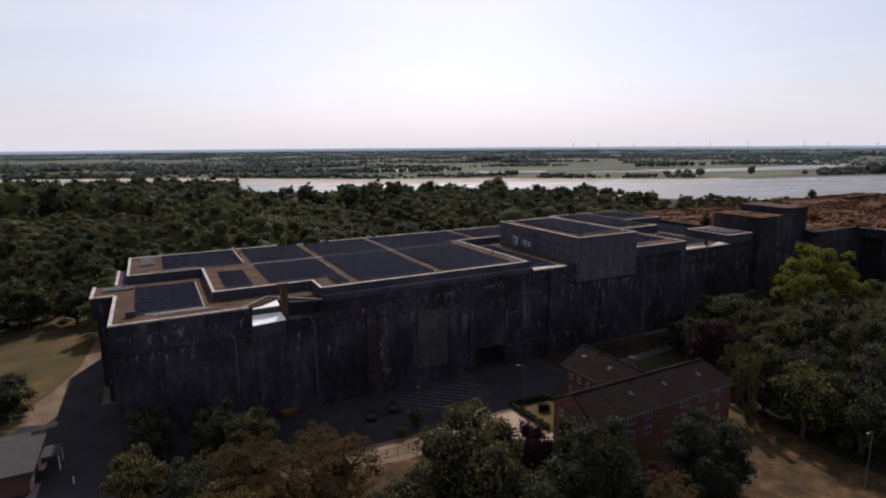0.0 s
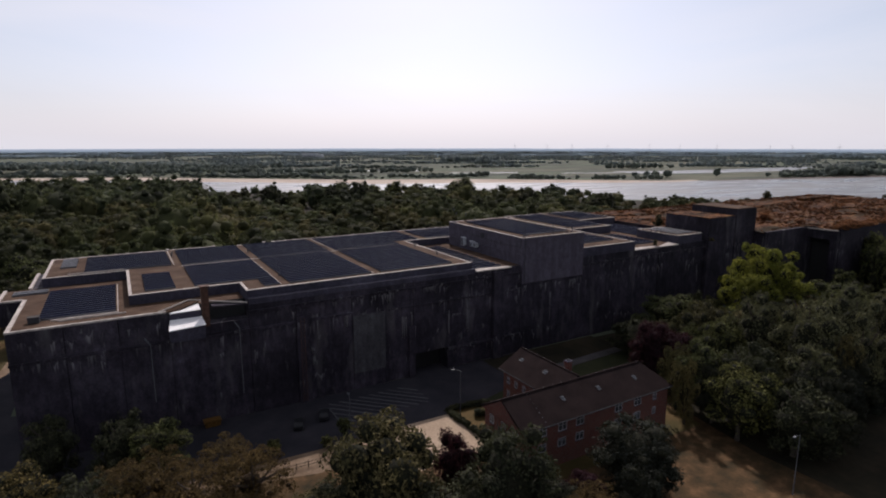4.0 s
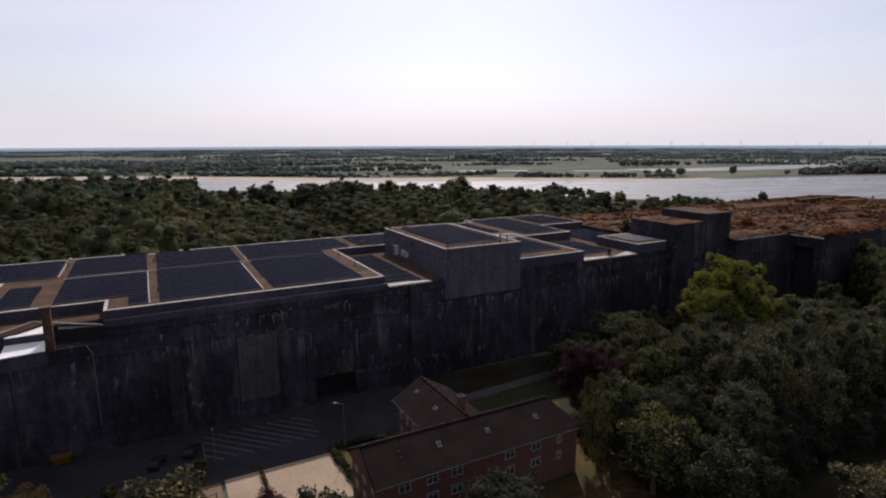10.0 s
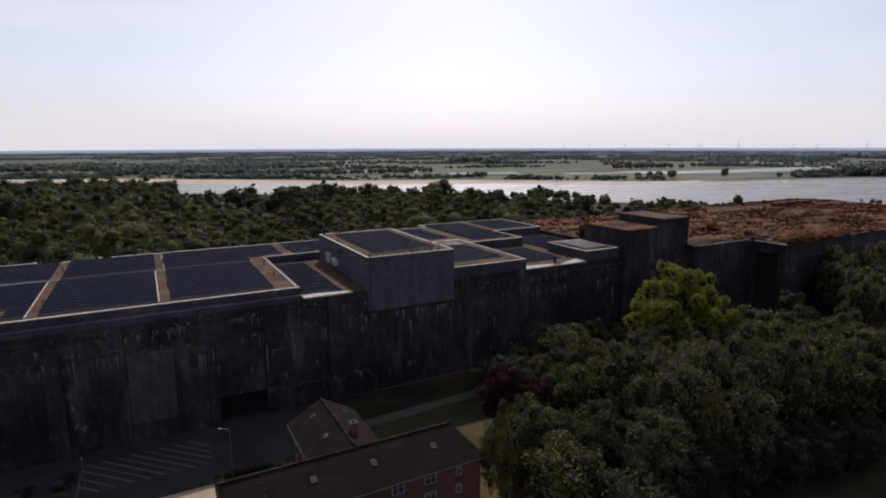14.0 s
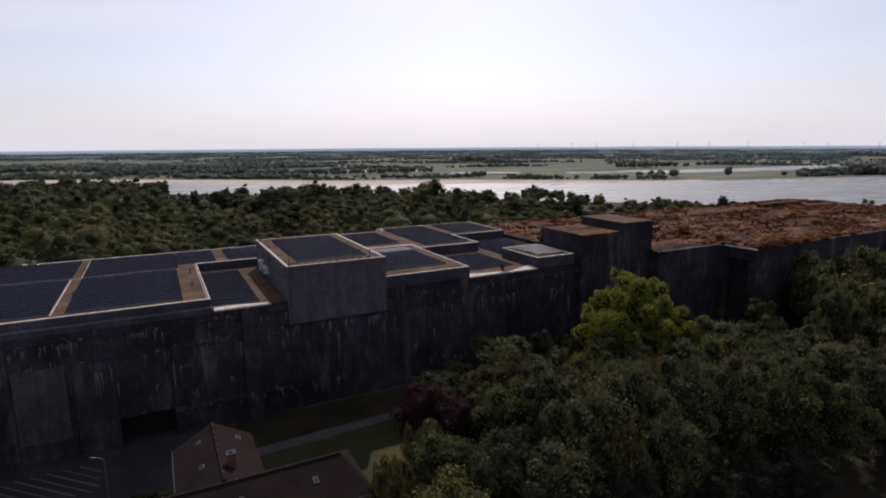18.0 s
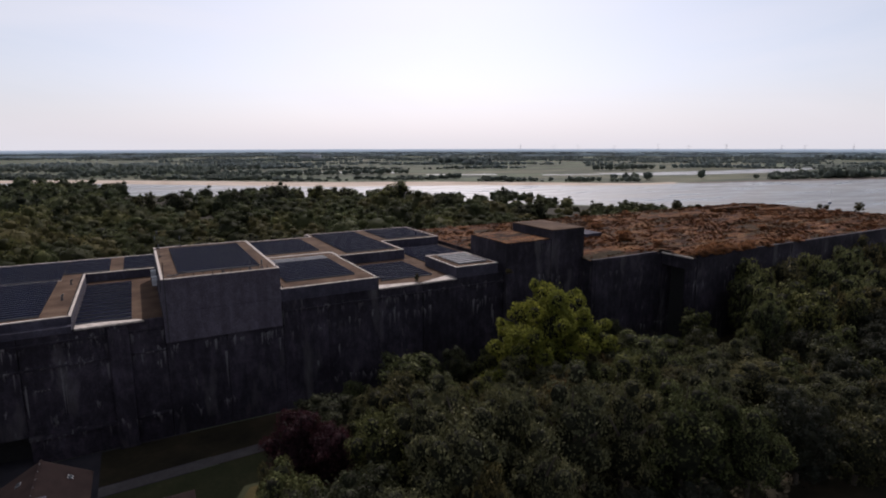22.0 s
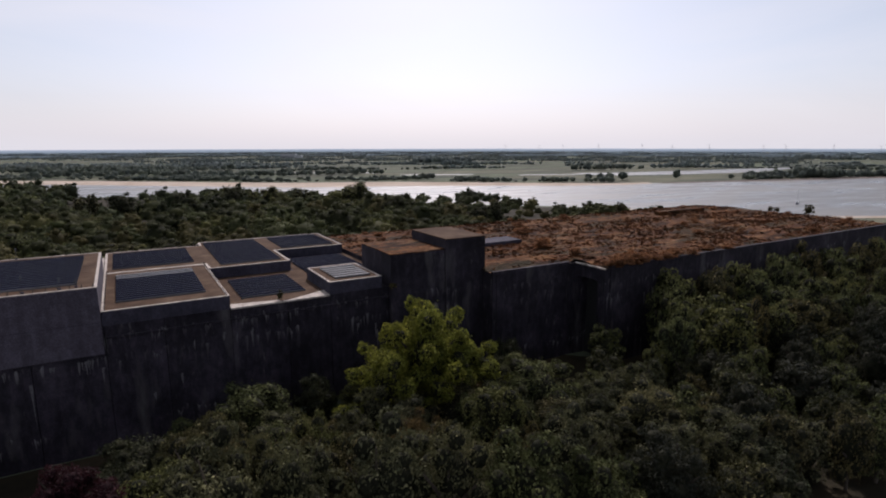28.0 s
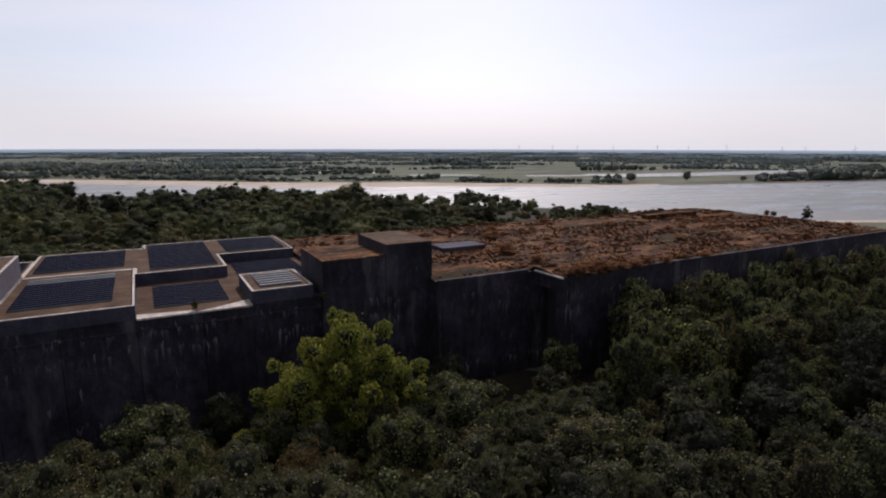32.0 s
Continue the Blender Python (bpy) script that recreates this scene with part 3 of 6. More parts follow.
SLAB_A = [(-2, 136.5), (13.2, 136.5), (13.2, 112.4), (32.6, 112.4), (32.6, 105.3), (83.9, 105.3), (83.9, 140.2), (97.4, 140.2), (117.6, 140.2), (117.6, 159), (50, 159), (50, 157.4), (48, 157.4), (34.6, 157.4), (34.6, 159), (-2, 159)]
poly_slab(bunker, "roof_slab", SLAB_A, ZL, ZU, kerb=0.55, label="upper roof slab with pale kerb")
part("slab_skirt", boxes((32.6, 83.9, 103.9, 105.3, 21.9, 23.0)), M_SLABSIDE, bunker)
poly_slab(bunker, "roof_slab", [(117.8, 103.9), (138, 103.9), (138, 136), (117.8, 136)], ZL, ZR)
poly_slab(bunker, "roof_slab", [(117.8, 136.1), (138, 136.1), (138, 130.2), (156.2, 130.2), (156.2, 145.2), (174.6, 145.2), (174.6, 168), (140, 168), (140, 163), (117.8, 163)], ZL, ZR)
poly_slab(bunker, "roof_slab", [(157, 104.2), (168.4, 104.2), (168.4, 119.6), (157, 119.6)], ZL, ZR)
# tower
tower = poly_slab(bunker, "tower", [(97.5, 103.4), (117.7, 103.4), (117.7, 138.5), (97.5, 138.5)], 17.8, 29.15, label="smooth pale grey concrete tower block")
tower.data.materials[0] = M_TOWER
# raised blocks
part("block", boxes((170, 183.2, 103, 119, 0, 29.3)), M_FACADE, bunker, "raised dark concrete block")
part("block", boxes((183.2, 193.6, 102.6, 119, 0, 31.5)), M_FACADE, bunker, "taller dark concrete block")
part("block_top", boxes((170, 183.2, 103, 119, 29.304, 29.5)), M_HEATH, bunker, "dry weeds on the block")
part("block_top", boxes((183.2, 193.6, 102.6, 119, 31.504, 31.7)), M_GRAVEL, bunker)
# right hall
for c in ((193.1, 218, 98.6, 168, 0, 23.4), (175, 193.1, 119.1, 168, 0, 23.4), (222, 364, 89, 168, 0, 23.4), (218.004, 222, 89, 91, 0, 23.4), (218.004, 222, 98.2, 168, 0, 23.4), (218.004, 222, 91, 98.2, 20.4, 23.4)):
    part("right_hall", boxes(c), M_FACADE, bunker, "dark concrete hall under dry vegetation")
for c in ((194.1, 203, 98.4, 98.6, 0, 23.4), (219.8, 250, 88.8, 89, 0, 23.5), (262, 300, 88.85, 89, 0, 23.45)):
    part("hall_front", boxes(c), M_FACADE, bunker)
part("gate_kerb", boxes((217.75, 218.15, 88.9, 98.5, 23.41, 23.75)), M_KERB, bunker, "pale worn edge over the tall gate")
part("gate_back", boxes((221.8, 221.99, 91, 98.2, 0, 20.4)), M_VOID, bunker, "near-black panel standing in for shade inside the tall gate")


def heath_roof():
    """Uneven dry heath over the right hall."""
    xs = np.linspace(175, 364, 150)
    ys = np.linspace(89.3, 168, 64)
    verts, faces = [], []
    for y in ys:
        for x in xs:
            edge = min(x - 174, 365 - x, 168.5 - y, y - (98.6 if x < 218 else 89.0))
            k = max(0.0, min(1.0, edge / 6))
            z = 23.5 + k * (0.75 + 0.45 * noise.fractal(Vector((x * 0.05, y * 0.05, 0)), 1.0, 2.0, 4) + 0.12 * noise.noise(Vector((x * 0.5, y * 0.5, 3))))
            verts.append((x, y, z))
    nx = len(xs)
    for j in range(len(ys) - 1):
        for i in range(nx - 1):
            xc, yc = (xs[i] + xs[i + 1]) / 2, (ys[j] + ys[j + 1]) / 2
            if xc < 218 and yc < 99.2:
                continue
            if xc < 192.6 and yc < 119:
                continue
            a = j * nx + i
            faces.append((a, a + 1, a + nx + 1, a + nx))
    me = bpy.data.meshes.new("heath_cover")
    me.from_pydata(verts, [], faces)
    for p in me.polygons:
        p.use_smooth = True
    part("heath_cover", me, M_HEATH, bunker, "rust-brown dry heath and grass")


heath_roof()


def tuft_mat():
    """Dry grass and heather shoots, from dark brown to straw."""
    m = Mat("dry_grass_tuft", 0.9, 0, 0.1)
    geo = m.node("ShaderNodeNewGeometry")
    patch = m.noise(0.13, 4, (0.6, 1.3, 1), world=True)
    c = m.ramp(geo.outputs["Random Per Island"], (0.0, (0.02, 0.009, 0.004)), (0.4, (0.07, 0.024, 0.009)), (0.8, (0.115, 0.046, 0.017)), (1.0, (0.22, 0.125, 0.06)))
    c = m.mix(0.8, c, m.ramp(patch, (0.38, (0.45, 0.45, 0.4)), (0.6, (1.4, 1.25, 1.1))), "MULTIPLY")
    m.color(c)
    return m.m


def heath_grass():
    """Low tufts that stand in drifts over the heath; each is a fan of blades."""
    rng = np.random.default_rng(12)
    V, F = [], []
    for i in range(15000):
        x, y = rng.uniform(176, 363), rng.uniform(90.5, 166.5)
        if (x < 219 and y < 100.5) or (x < 193.5 and y < 120):
            continue
        d = noise.fractal(Vector((x * 0.045, y * 0.09, 7)), 1.0, 2.0, 4)
        if d < rng.uniform(-0.35, 0.25):
            continue
        edge = max(0.0, min(1.0, min(x - 174, 365 - x, 168.5 - y, y - (98.6 if x < 218 else 89.0)) / 6))
        z = 23.5 + edge * (0.75 + 0.45 * noise.fractal(Vector((x * 0.05, y * 0.05, 0)), 1.0, 2.0, 4)) - 0.08
        r, h = rng.uniform(0.25, 0.6), rng.uniform(0.18, 0.6)
        b = len(V)
        V.append((x, y, z + h * 0.5))
        for k in range(7):
            a = k * 0.9 + rng.uniform(-0.3, 0.3)
            q = r * rng.uniform(0.6, 1.3)
            V.append((x + 0.45 * q * math.cos(a - 0.4), y + 0.45 * q * math.sin(a - 0.4), z))
            V.append((x + q * math.cos(a), y + q * math.sin(a), z + h * rng.uniform(0.5, 1.2)))
            F.append((b, b + 1 + 2 * k, b + 2 + 2 * k))
    me = bpy.data.meshes.new("heath_grass")
    me.from_pydata(V, [], F)
    me.materials.append(tuft_mat())
    tagged(new("heath_grass", me), "rust-brown and straw-pale dry grass tufts on the roof", "grass", kind="stuff")


heath_grass()

# ---------------------------------------------------------------- solar arrays
def solar(x0, x1, y0, y1, z, pitch=1.55, depth=1.25, grey=False):
    """Rows of tilted panels on rails."""
    ob = empty("solar_array", (x0, y0, z), label="pale grey solar panels in rows on the roof" if grey else "dark blue solar panels in close rows on the roof", category="solar array", group="solar arrays on the roof")
    rail = boxes((0, x1 - x0, -0.06, 0, 0, 0.40))
    rail = mesh_from(rail, "rail")
    rail.materials.append(M_ALU)
    nx = max(1, int((x1 - x0) / 1.68))
    w = (x1 - x0) / nx
    key = (round(w, 2), depth, grey)
    if key not in PANELS:
        bm = bmesh.new()
        t = radians(5)
        c, s = math.cos(t), math.sin(t)
        vs = []
        for u, v in ((0.02, 0), (w - 0.02, 0), (w - 0.02, depth), (0.02, depth)):
            vs.append((u, v * c, 0.42 - v * s))
        lo = [bm.verts.new((a, b, d - 0.05)) for a, b, d in vs]
        hi = [bm.verts.new(v) for v in vs]
        bm.faces.new(hi)
        for i in range(4):
            j = (i + 1) % 4
            bm.faces.new((lo[i], lo[j], hi[j], hi[i]))
        me = mesh_from(bm, "panel")
        me.materials.append(M_PVGREY if grey else M_PV)
        PANELS[key] = me
    y = y0
    while y + depth <= y1 + 0.01:
        for i in range(nx):
            p = new("panel", PANELS[key])
            p.parent = ob
            p.location = (i * w, y - y0, 0)
        p = new("rail", rail)
        p.parent = ob
        p.location = (0, y - y0, 0)
        y += pitch
    return ob


PANELS = {}
for row in ((24.6, 39.4, 114, 134.8), (36.4, 39.4, 107.4, 113.4), (41.4, 59.0, 107.2, 134.8), (61.3, 79.4, 107.2, 135),
            (16.0, 21.2, 114.4, 131), (5.4, 22.4, 138, 157), (24.6, 39.6, 136.6, 157), (41.6, 59.4, 136.6, 157), (61.3, 79.8, 136.6, 157.6), (80, 88.4, 141.6, 157.6), (91.2, 116.6, 141.6, 157.6)):
    solar(*row, ZU + 0.06)
solar(-0.3, 11.0, 109.6, 131, ZL + 0.06)
solar(0.6, 3.6, 146, 157, ZU + 0.06, grey=True)
solar(-6.4, -0.6, 130.6, 134.6, ZL + 0.06, grey=True)
solar(84.3, 92.6, 105.8, 136, ZL + 0.06, pitch=2.4)
solar(100.5, 114.8, 107.2, 136, 29.21)
for row in ((120, 134.6, 109, 127.4), (119.4, 136, 140, 161), (141, 154.6, 133, 166), (158.5, 172.6, 147.5, 166)):
    solar(*row, ZR + 0.06)
solar(120, 134.6, 127.6, 133.4, ZR + 0.06, grey=True)
solar(159, 166.8, 106.6, 118, ZR + 0.06, pitch=1.9, grey=True)
solar(141, 153.6, 109.6, 127, ZL + 0.06, pitch=1.9)
solar(158.6, 173, 122, 144, ZL + 0.06)

# ---------------------------------------------------------------- trees
def spheres(lobes, seg=6):
    """Low inner bodies of the crown, as arrays."""
    V, F = [], []
    for cx, cy, cz, r, h in lobes:
        base = sum(len(v) for v in V)
        rings = 4 if seg > 5 else 3
        vs = [(cx, cy, cz - h)]
        for k in range(1, rings):
            a = math.pi * k / rings - math.pi / 2
            for i in range(seg):
                b = 2 * math.pi * i / seg
                vs.append((cx + r * math.cos(a) * math.cos(b), cy + r * math.cos(a) * math.sin(b), cz + h * math.sin(a)))
        vs.append((cx, cy, cz + h))
        V.append(vs)
        for i in range(seg):
            j = (i + 1) % seg
            F.append((base, base + 1 + j, base + 1 + i))
            for k in range(rings - 2):
                p = base + 1 + k * seg
                F.append((p + i, p + j, p + seg + j, p + seg + i))
            p = base + 1 + (rings - 2) * seg
            F.append((p + i, p + j, base + 1 + (rings - 1) * seg))
    return [v for vs in V for v in vs], F


TALL = 2.2


def crown_arrays(rng, leaves, size, boughs=12, clumps=10, low=0.1, plume=0.85, droop=0.0, core_k=0.72, flat=0.62, bough=(0.24, 0.4), reach=1.0, dome=0.8):
    """Leaf sprays on clumps, clumps on boughs. Crown: radius about 1, from z = low * TALL to TALL."""
    z0, zh = low * TALL, (1 - low) * TALL
    B = [(0.0, 0.0, z0 + zh * 0.46, dome, zh * 0.47)]
    for i in range(boughs):
        u = 0.12 + 0.8 * ((i + rng.uniform(0, 1)) / boughs) ** 0.8
        env = math.sqrt(max(0.05, 1 - ((u - 0.4) / 0.6) ** 2)) if u > 0.4 else 0.8 + 0.5 * u
        a = 2.4 * i + rng.uniform(-0.5, 0.5)
        R = rng.uniform(*bough)
        rad = max(0.0, env * rng.uniform(0.82, 1.12) - R * 0.7) * reach
        B.append((rad * math.cos(a), rad * math.sin(a), z0 + zh * u * rng.uniform(0.92, 1.08) - R * 0.2, R, R * plume * rng.uniform(0.8, 1.05)))
    B = np.array(B)
    C = []
    for k, (x, y, z, r, h) in enumerate(B):
        for j in range(clumps * (5 if k == 0 else 1)):
            d = rng.normal(size=3) + np.array([x * 0.5, y * 0.5, 0.55])
            d /= np.linalg.norm(d)
            q = rng.uniform(0.25, 0.5) * min(r, 0.34)
            C.append((x + d[0] * r * 0.78, y + d[1] * r * 0.78, z + d[2] * h * 0.78, q, q * plume, *d))
    C = np.array(C)
    skin = np.concatenate([B * [1, 1, 1, 0.92, 0.92], np.zeros((len(B), 3))], 1)
    w = np.concatenate([C[:, 3] ** 2 / np.sum(C[:, 3] ** 2) * 0.5, B[:, 3] * B[:, 4] / np.sum(B[:, 3] * B[:, 4]) * 0.5])
    C = np.concatenate([C, skin])
    pick = rng.choice(len(C), size=leaves * 3, p=w / w.sum())
    d = rng.normal(size=(leaves * 3, 3)) + C[pick][:, 5:8] * 0.7
    d[:, 2] += 0.3
    d /= np.linalg.norm(d, axis=1)[:, None]
    k = rng.uniform(0.85, 1.12, size=(leaves * 3, 1)) + (rng.uniform(size=(leaves * 3, 1)) > 0.95) * 0.15
    P = C[pick][:, :3] + d * C[pick][:, [3, 3, 4]] * k
    inside = np.zeros(len(P), bool)
    for x, y, z, r, h in B:
        inside |= ((P[:, 0] - x) / r) ** 2 + ((P[:, 1] - y) / r) ** 2 + ((P[:, 2] - z) / h) ** 2 < 0.55
    keep = np.where(~inside)[0][:leaves]
    P, N = P[keep], d[keep]
    n = len(P)
    N = N + rng.normal(size=(n, 3)) * flat
    N /= np.linalg.norm(N, axis=1)[:, None]
    R = np.cross(N, rng.normal(size=(n, 3)))
    R /= np.linalg.norm(R, axis=1)[:, None]
    U = np.cross(N, R)
    s = size * rng.uniform(0.55, 1.4, size=(n, 1))
    R, U = R * s, U * s * rng.uniform(0.5, 0.85, size=(n, 1))
    if droop:
        U[:, 2] -= droop * size * 2
    V = np.stack([P - R * 1.1 - U * 0.7, P + R * 1.1 - U * 0.5, P + R * 0.1 + U * 1.2], 1).reshape(-1, 3)
    F = np.arange(3 * n).reshape(-1, 3)
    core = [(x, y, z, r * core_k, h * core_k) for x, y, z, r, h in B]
    return V, F, core


def crown_mesh(name, seed, leaves, size, material, inner=None, **kw):
    rng = np.random.default_rng(seed)
    V, F, core = crown_arrays(rng, leaves, size, **kw)
    cv, cf = spheres(core, 6)
    me = bpy.data.meshes.new(name)
    me.from_pydata([tuple(v) for v in V] + cv, [], [tuple(f) for f in F] + [tuple(i + len(V) for i in f) for f in cf])
    me.materials.append(material)
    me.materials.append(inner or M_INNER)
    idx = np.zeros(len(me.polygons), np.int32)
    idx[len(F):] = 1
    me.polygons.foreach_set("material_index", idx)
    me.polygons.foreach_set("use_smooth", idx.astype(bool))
    return me


def trunk_mesh(seed):
    """A tapered trunk with limbs, for a tree of height 1 and crown radius 1."""
    rng = np.random.default_rng(seed)
    bm = bmesh.new()
    tube(bm, (0, 0, 0), (0.02, 0.01, 0.45), 0.07, 0.05)
    tube(bm, (0.02, 0.01, 0.45), (0.0, 0.03, 0.85), 0.05, 0.012)
    for i in range(6):
        a = i * 1.05 + rng.uniform(0, 0.5)
        z = rng.uniform(0.28, 0.6)
        r = rng.uniform(0.4, 0.7)
        tube(bm, (0.01, 0.01, z), (r * math.cos(a), r * math.sin(a), z + rng.uniform(0.12, 0.3)), 0.03, 0.008, 5)
    return mesh_from(bm, "trunk")


TRUNKS = [trunk_mesh(s) for s in (1, 2)]
for me in TRUNKS:
    me.materials.append(M_BARK)
CROWN_KINDS, LITE_KINDS = {}, {}


def crowns(kind, material, variants=4, leaves=5200, size=0.03, **kw):
    CROWN_KINDS[kind] = [crown_mesh("crown", hash_id(kind) + 7 * i, leaves, size, material, **kw) for i in range(variants)]
    LITE_KINDS[kind] = [crown_mesh("crown", hash_id(kind) + 7 * i + 3, leaves * 2 // 5, size * 1.45, material, **kw) for i in range(min(3, variants))]


def hash_id(s):
    return sum(ord(c) * (i + 3) for i, c in enumerate(s)) % 9973


crowns("dark", L_DARK, boughs=16, low=0.0, bough=(0.2, 0.34), dome=0.84)
crowns("mid", L_MID)
crowns("deep", L_SHADEDARK, boughs=16, low=0.0, bough=(0.2, 0.34), dome=0.84)
crowns("light", L_SUNNY, 3)
crowns("olive", L_OLIVE, 3)
crowns("grey", L_GREY, 5, size=0.027, boughs=16, clumps=9, plume=0.72, bough=(0.2, 0.34), dome=0.72)
crowns("brown", L_BROWN, 2, leaves=11000, size=0.019, boughs=34, clumps=6, core_k=0.35, dome=0.72, bough=(0.1, 0.2), flat=1.0, inner=M_INNERDRY)
crowns("red", L_RED, 2, inner=M_INNERRED)
crowns("lime", L_LIME, 2, leaves=11000, size=0.026, boughs=20, clumps=8, low=0.05, core_k=0.6, bough=(0.14, 0.27), reach=1.12, dome=0.6, flat=0.7)
crowns("birch", L_OLIVE, 2, leaves=7000, size=0.022, boughs=18, clumps=8, plume=1.5, droop=0.9, core_k=0.5, bough=(0.15, 0.28), reach=0.95, dome=0.55)
WORDS = {"dark": "dark green broadleaf tree", "mid": "green broadleaf tree", "light": "green broadleaf tree with leaves lightened for sun and haze", "deep": "broadleaf tree with shade painted into its dark leaves", "olive": "olive-green broadleaf tree", "grey": "grey-green willow with silvery leaves",
         "brown": "tree with dry brown leaves", "red": "copper-red leaved tree", "lime": "tall bright lime-green tree", "birch": "slender birch with hanging twigs"}
tree_rng = random.Random(5)


def tree(kind, x, y, h, r, where="", z=0.0):
    """One tree: trunk and crown under an empty at its foot."""
    ob = empty("tree", (x, y, z), label=(WORDS[kind] + " " + where).strip(), category="tree", group="trees round the bunker")
    turn = tree_rng.uniform(0, 360)
    for nm, me in (("trunk", tree_rng.choice(TRUNKS)), ("crown", tree_rng.choice((LITE_KINDS if x > 200 or y > 180 else CROWN_KINDS)[kind]))):
        p = new(nm, me)
        p.parent = ob
        if nm == "crown":
            p.matrix_basis = pose(0, 0, 0, tree_rng.uniform(-6, 6), tree_rng.uniform(-6, 6), turn) @ Matrix.Diagonal((r * tree_rng.uniform(0.85, 1.15), r * tree_rng.uniform(0.85, 1.15), h / (TALL * 1.05), 1))
        else:
            p.matrix_basis = pose(0, 0, 0, 0, 0, turn) @ Matrix.Diagonal((r, r, h, 1))
    return ob


# single trees that stand out
for spec in (("dark", -31, 196, 16, 10, "on the lawn"), ("dark", -25.8, 128.5, 9.5, 6.6, "on the lawn"), ("dark", 0.5, 96, 11.5, 4.6, "at the bunker wall"), ("dark", 10.2, 91.5, 11.5, 4.6, "at the bunker wall"), ("mid", 15.5, 89, 10.5, 4, "at the bunker wall"),
             ("dark", 6, 78, 9.5, 4.6, "in the yard"), ("olive", -1, 82, 11.5, 5, "in the yard"), ("brown", 18, 70, 12.5, 6.5, "in the yard"), ("brown", 25.5, 70, 12, 6, "in the yard"), ("brown", 14.5, 77, 11.5, 5.5, "in the yard"), ("brown", 22.5, 77, 11, 5, "in the yard"), ("dark", 35, 59.5, 12, 4.6, "beside the path"), ("dark", 24, 57, 11, 5, "beside the path"),
             ("brown", 10, 66, 11, 6.5, "in the yard"), ("dark", 16, 58, 10, 6, "in the yard"), ("mid", 6, 66, 10, 5, "in the yard"), ("olive", 31, 58, 10, 5, "beside the path"),
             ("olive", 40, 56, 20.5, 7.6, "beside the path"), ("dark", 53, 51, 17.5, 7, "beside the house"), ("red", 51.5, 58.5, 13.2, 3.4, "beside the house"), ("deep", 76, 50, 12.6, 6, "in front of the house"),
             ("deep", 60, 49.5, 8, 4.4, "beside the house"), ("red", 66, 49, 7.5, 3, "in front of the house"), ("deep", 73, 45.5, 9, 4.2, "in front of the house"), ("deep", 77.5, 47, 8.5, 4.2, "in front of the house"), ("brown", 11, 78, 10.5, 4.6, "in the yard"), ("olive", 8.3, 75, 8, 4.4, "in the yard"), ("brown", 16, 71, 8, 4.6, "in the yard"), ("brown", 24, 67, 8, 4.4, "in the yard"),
             # Deep trees at the clearing and wood edge are added to darken it.
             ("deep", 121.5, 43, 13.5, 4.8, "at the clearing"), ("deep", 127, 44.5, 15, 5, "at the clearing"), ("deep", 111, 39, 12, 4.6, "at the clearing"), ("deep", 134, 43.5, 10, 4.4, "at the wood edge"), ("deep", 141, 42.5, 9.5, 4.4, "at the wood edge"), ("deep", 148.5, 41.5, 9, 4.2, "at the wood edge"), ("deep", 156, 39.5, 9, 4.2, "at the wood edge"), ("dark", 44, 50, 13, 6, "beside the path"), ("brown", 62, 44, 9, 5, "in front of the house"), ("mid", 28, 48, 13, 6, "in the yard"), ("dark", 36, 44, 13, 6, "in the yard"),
             ("red", 112.8, 76, 14.6, 5.2, "beside the house"), ("red", 117.5, 73, 12, 4.4, "beside the house"), ("birch", 101, 58.6, 13, 3.4, "at the edge of the clearing"), ("birch", 108.5, 66, 12, 3.6, "at the edge of the clearing"),
             ("lime", 167, 84, 25.5, 9.6, "in front of the bunker"), ("mid", 213.5, 83, 13.2, 4.2, "beside the tall gate"), ("dark", 204, 74, 12, 5, "in front of the tall gate"), ("brown", 173, 73, 12, 4, "in the wood"), ("brown", 155, 66, 15, 4.6, "in the wood"), ("olive", 121, 28, 12.8, 6, "at the clearing"), ("mid", 104, 50, 15, 6, "at the clearing"), ("dark", 116, 55, 16, 6, "in the wood"), ("dark", 110, 53, 16, 6, "at the clearing"), ("mid", 107.5, 59.5, 15.5, 5, "at the clearing"), ("deep", 114, 42, 14, 5, "at the clearing")):
    tree(*spec)

lime = [ob for ob in bpy.data.objects if ob.name.startswith("tree") and ob.location.x == 167][0]
for dx, dy, hh, r in ((-7.5, -1.5, 19.5, 8.0), (7.5, -2, 18.5, 8.0), (2.5, 1.5, 25.8, 8.2)):
    p = new("crown", CROWN_KINDS["lime"][0])
    p.parent = lime
    p.matrix_basis = pose(dx, dy, 0, 0, 0, 70 * dx) @ Matrix.Diagonal((r, r, hh / (TALL * 1.05), 1))
fill = random.Random(11)
placed = [(167, 84, 6), (155, 66, 5), (173, 73, 4), (121, 28, 6), (104, 50, 6), (116, 55, 6), (113.2, 75.5, 5), (117.5, 71.5, 4), (101, 58.6, 3), (108.5, 66, 3)]


def wood_top(x, y):
    """Height of the wood beside the bunker: tall old willows at its near corner, lower towards the wall and along it."""
    h = 24.0 - 0.2 * max(0.0, x - 138)
    h -= 0.42 * max(0.0, y - 57)
    if x < 122:
        h = min(h, 17.0)
    return max(h, 15.5 if x > 150 else 13.0)


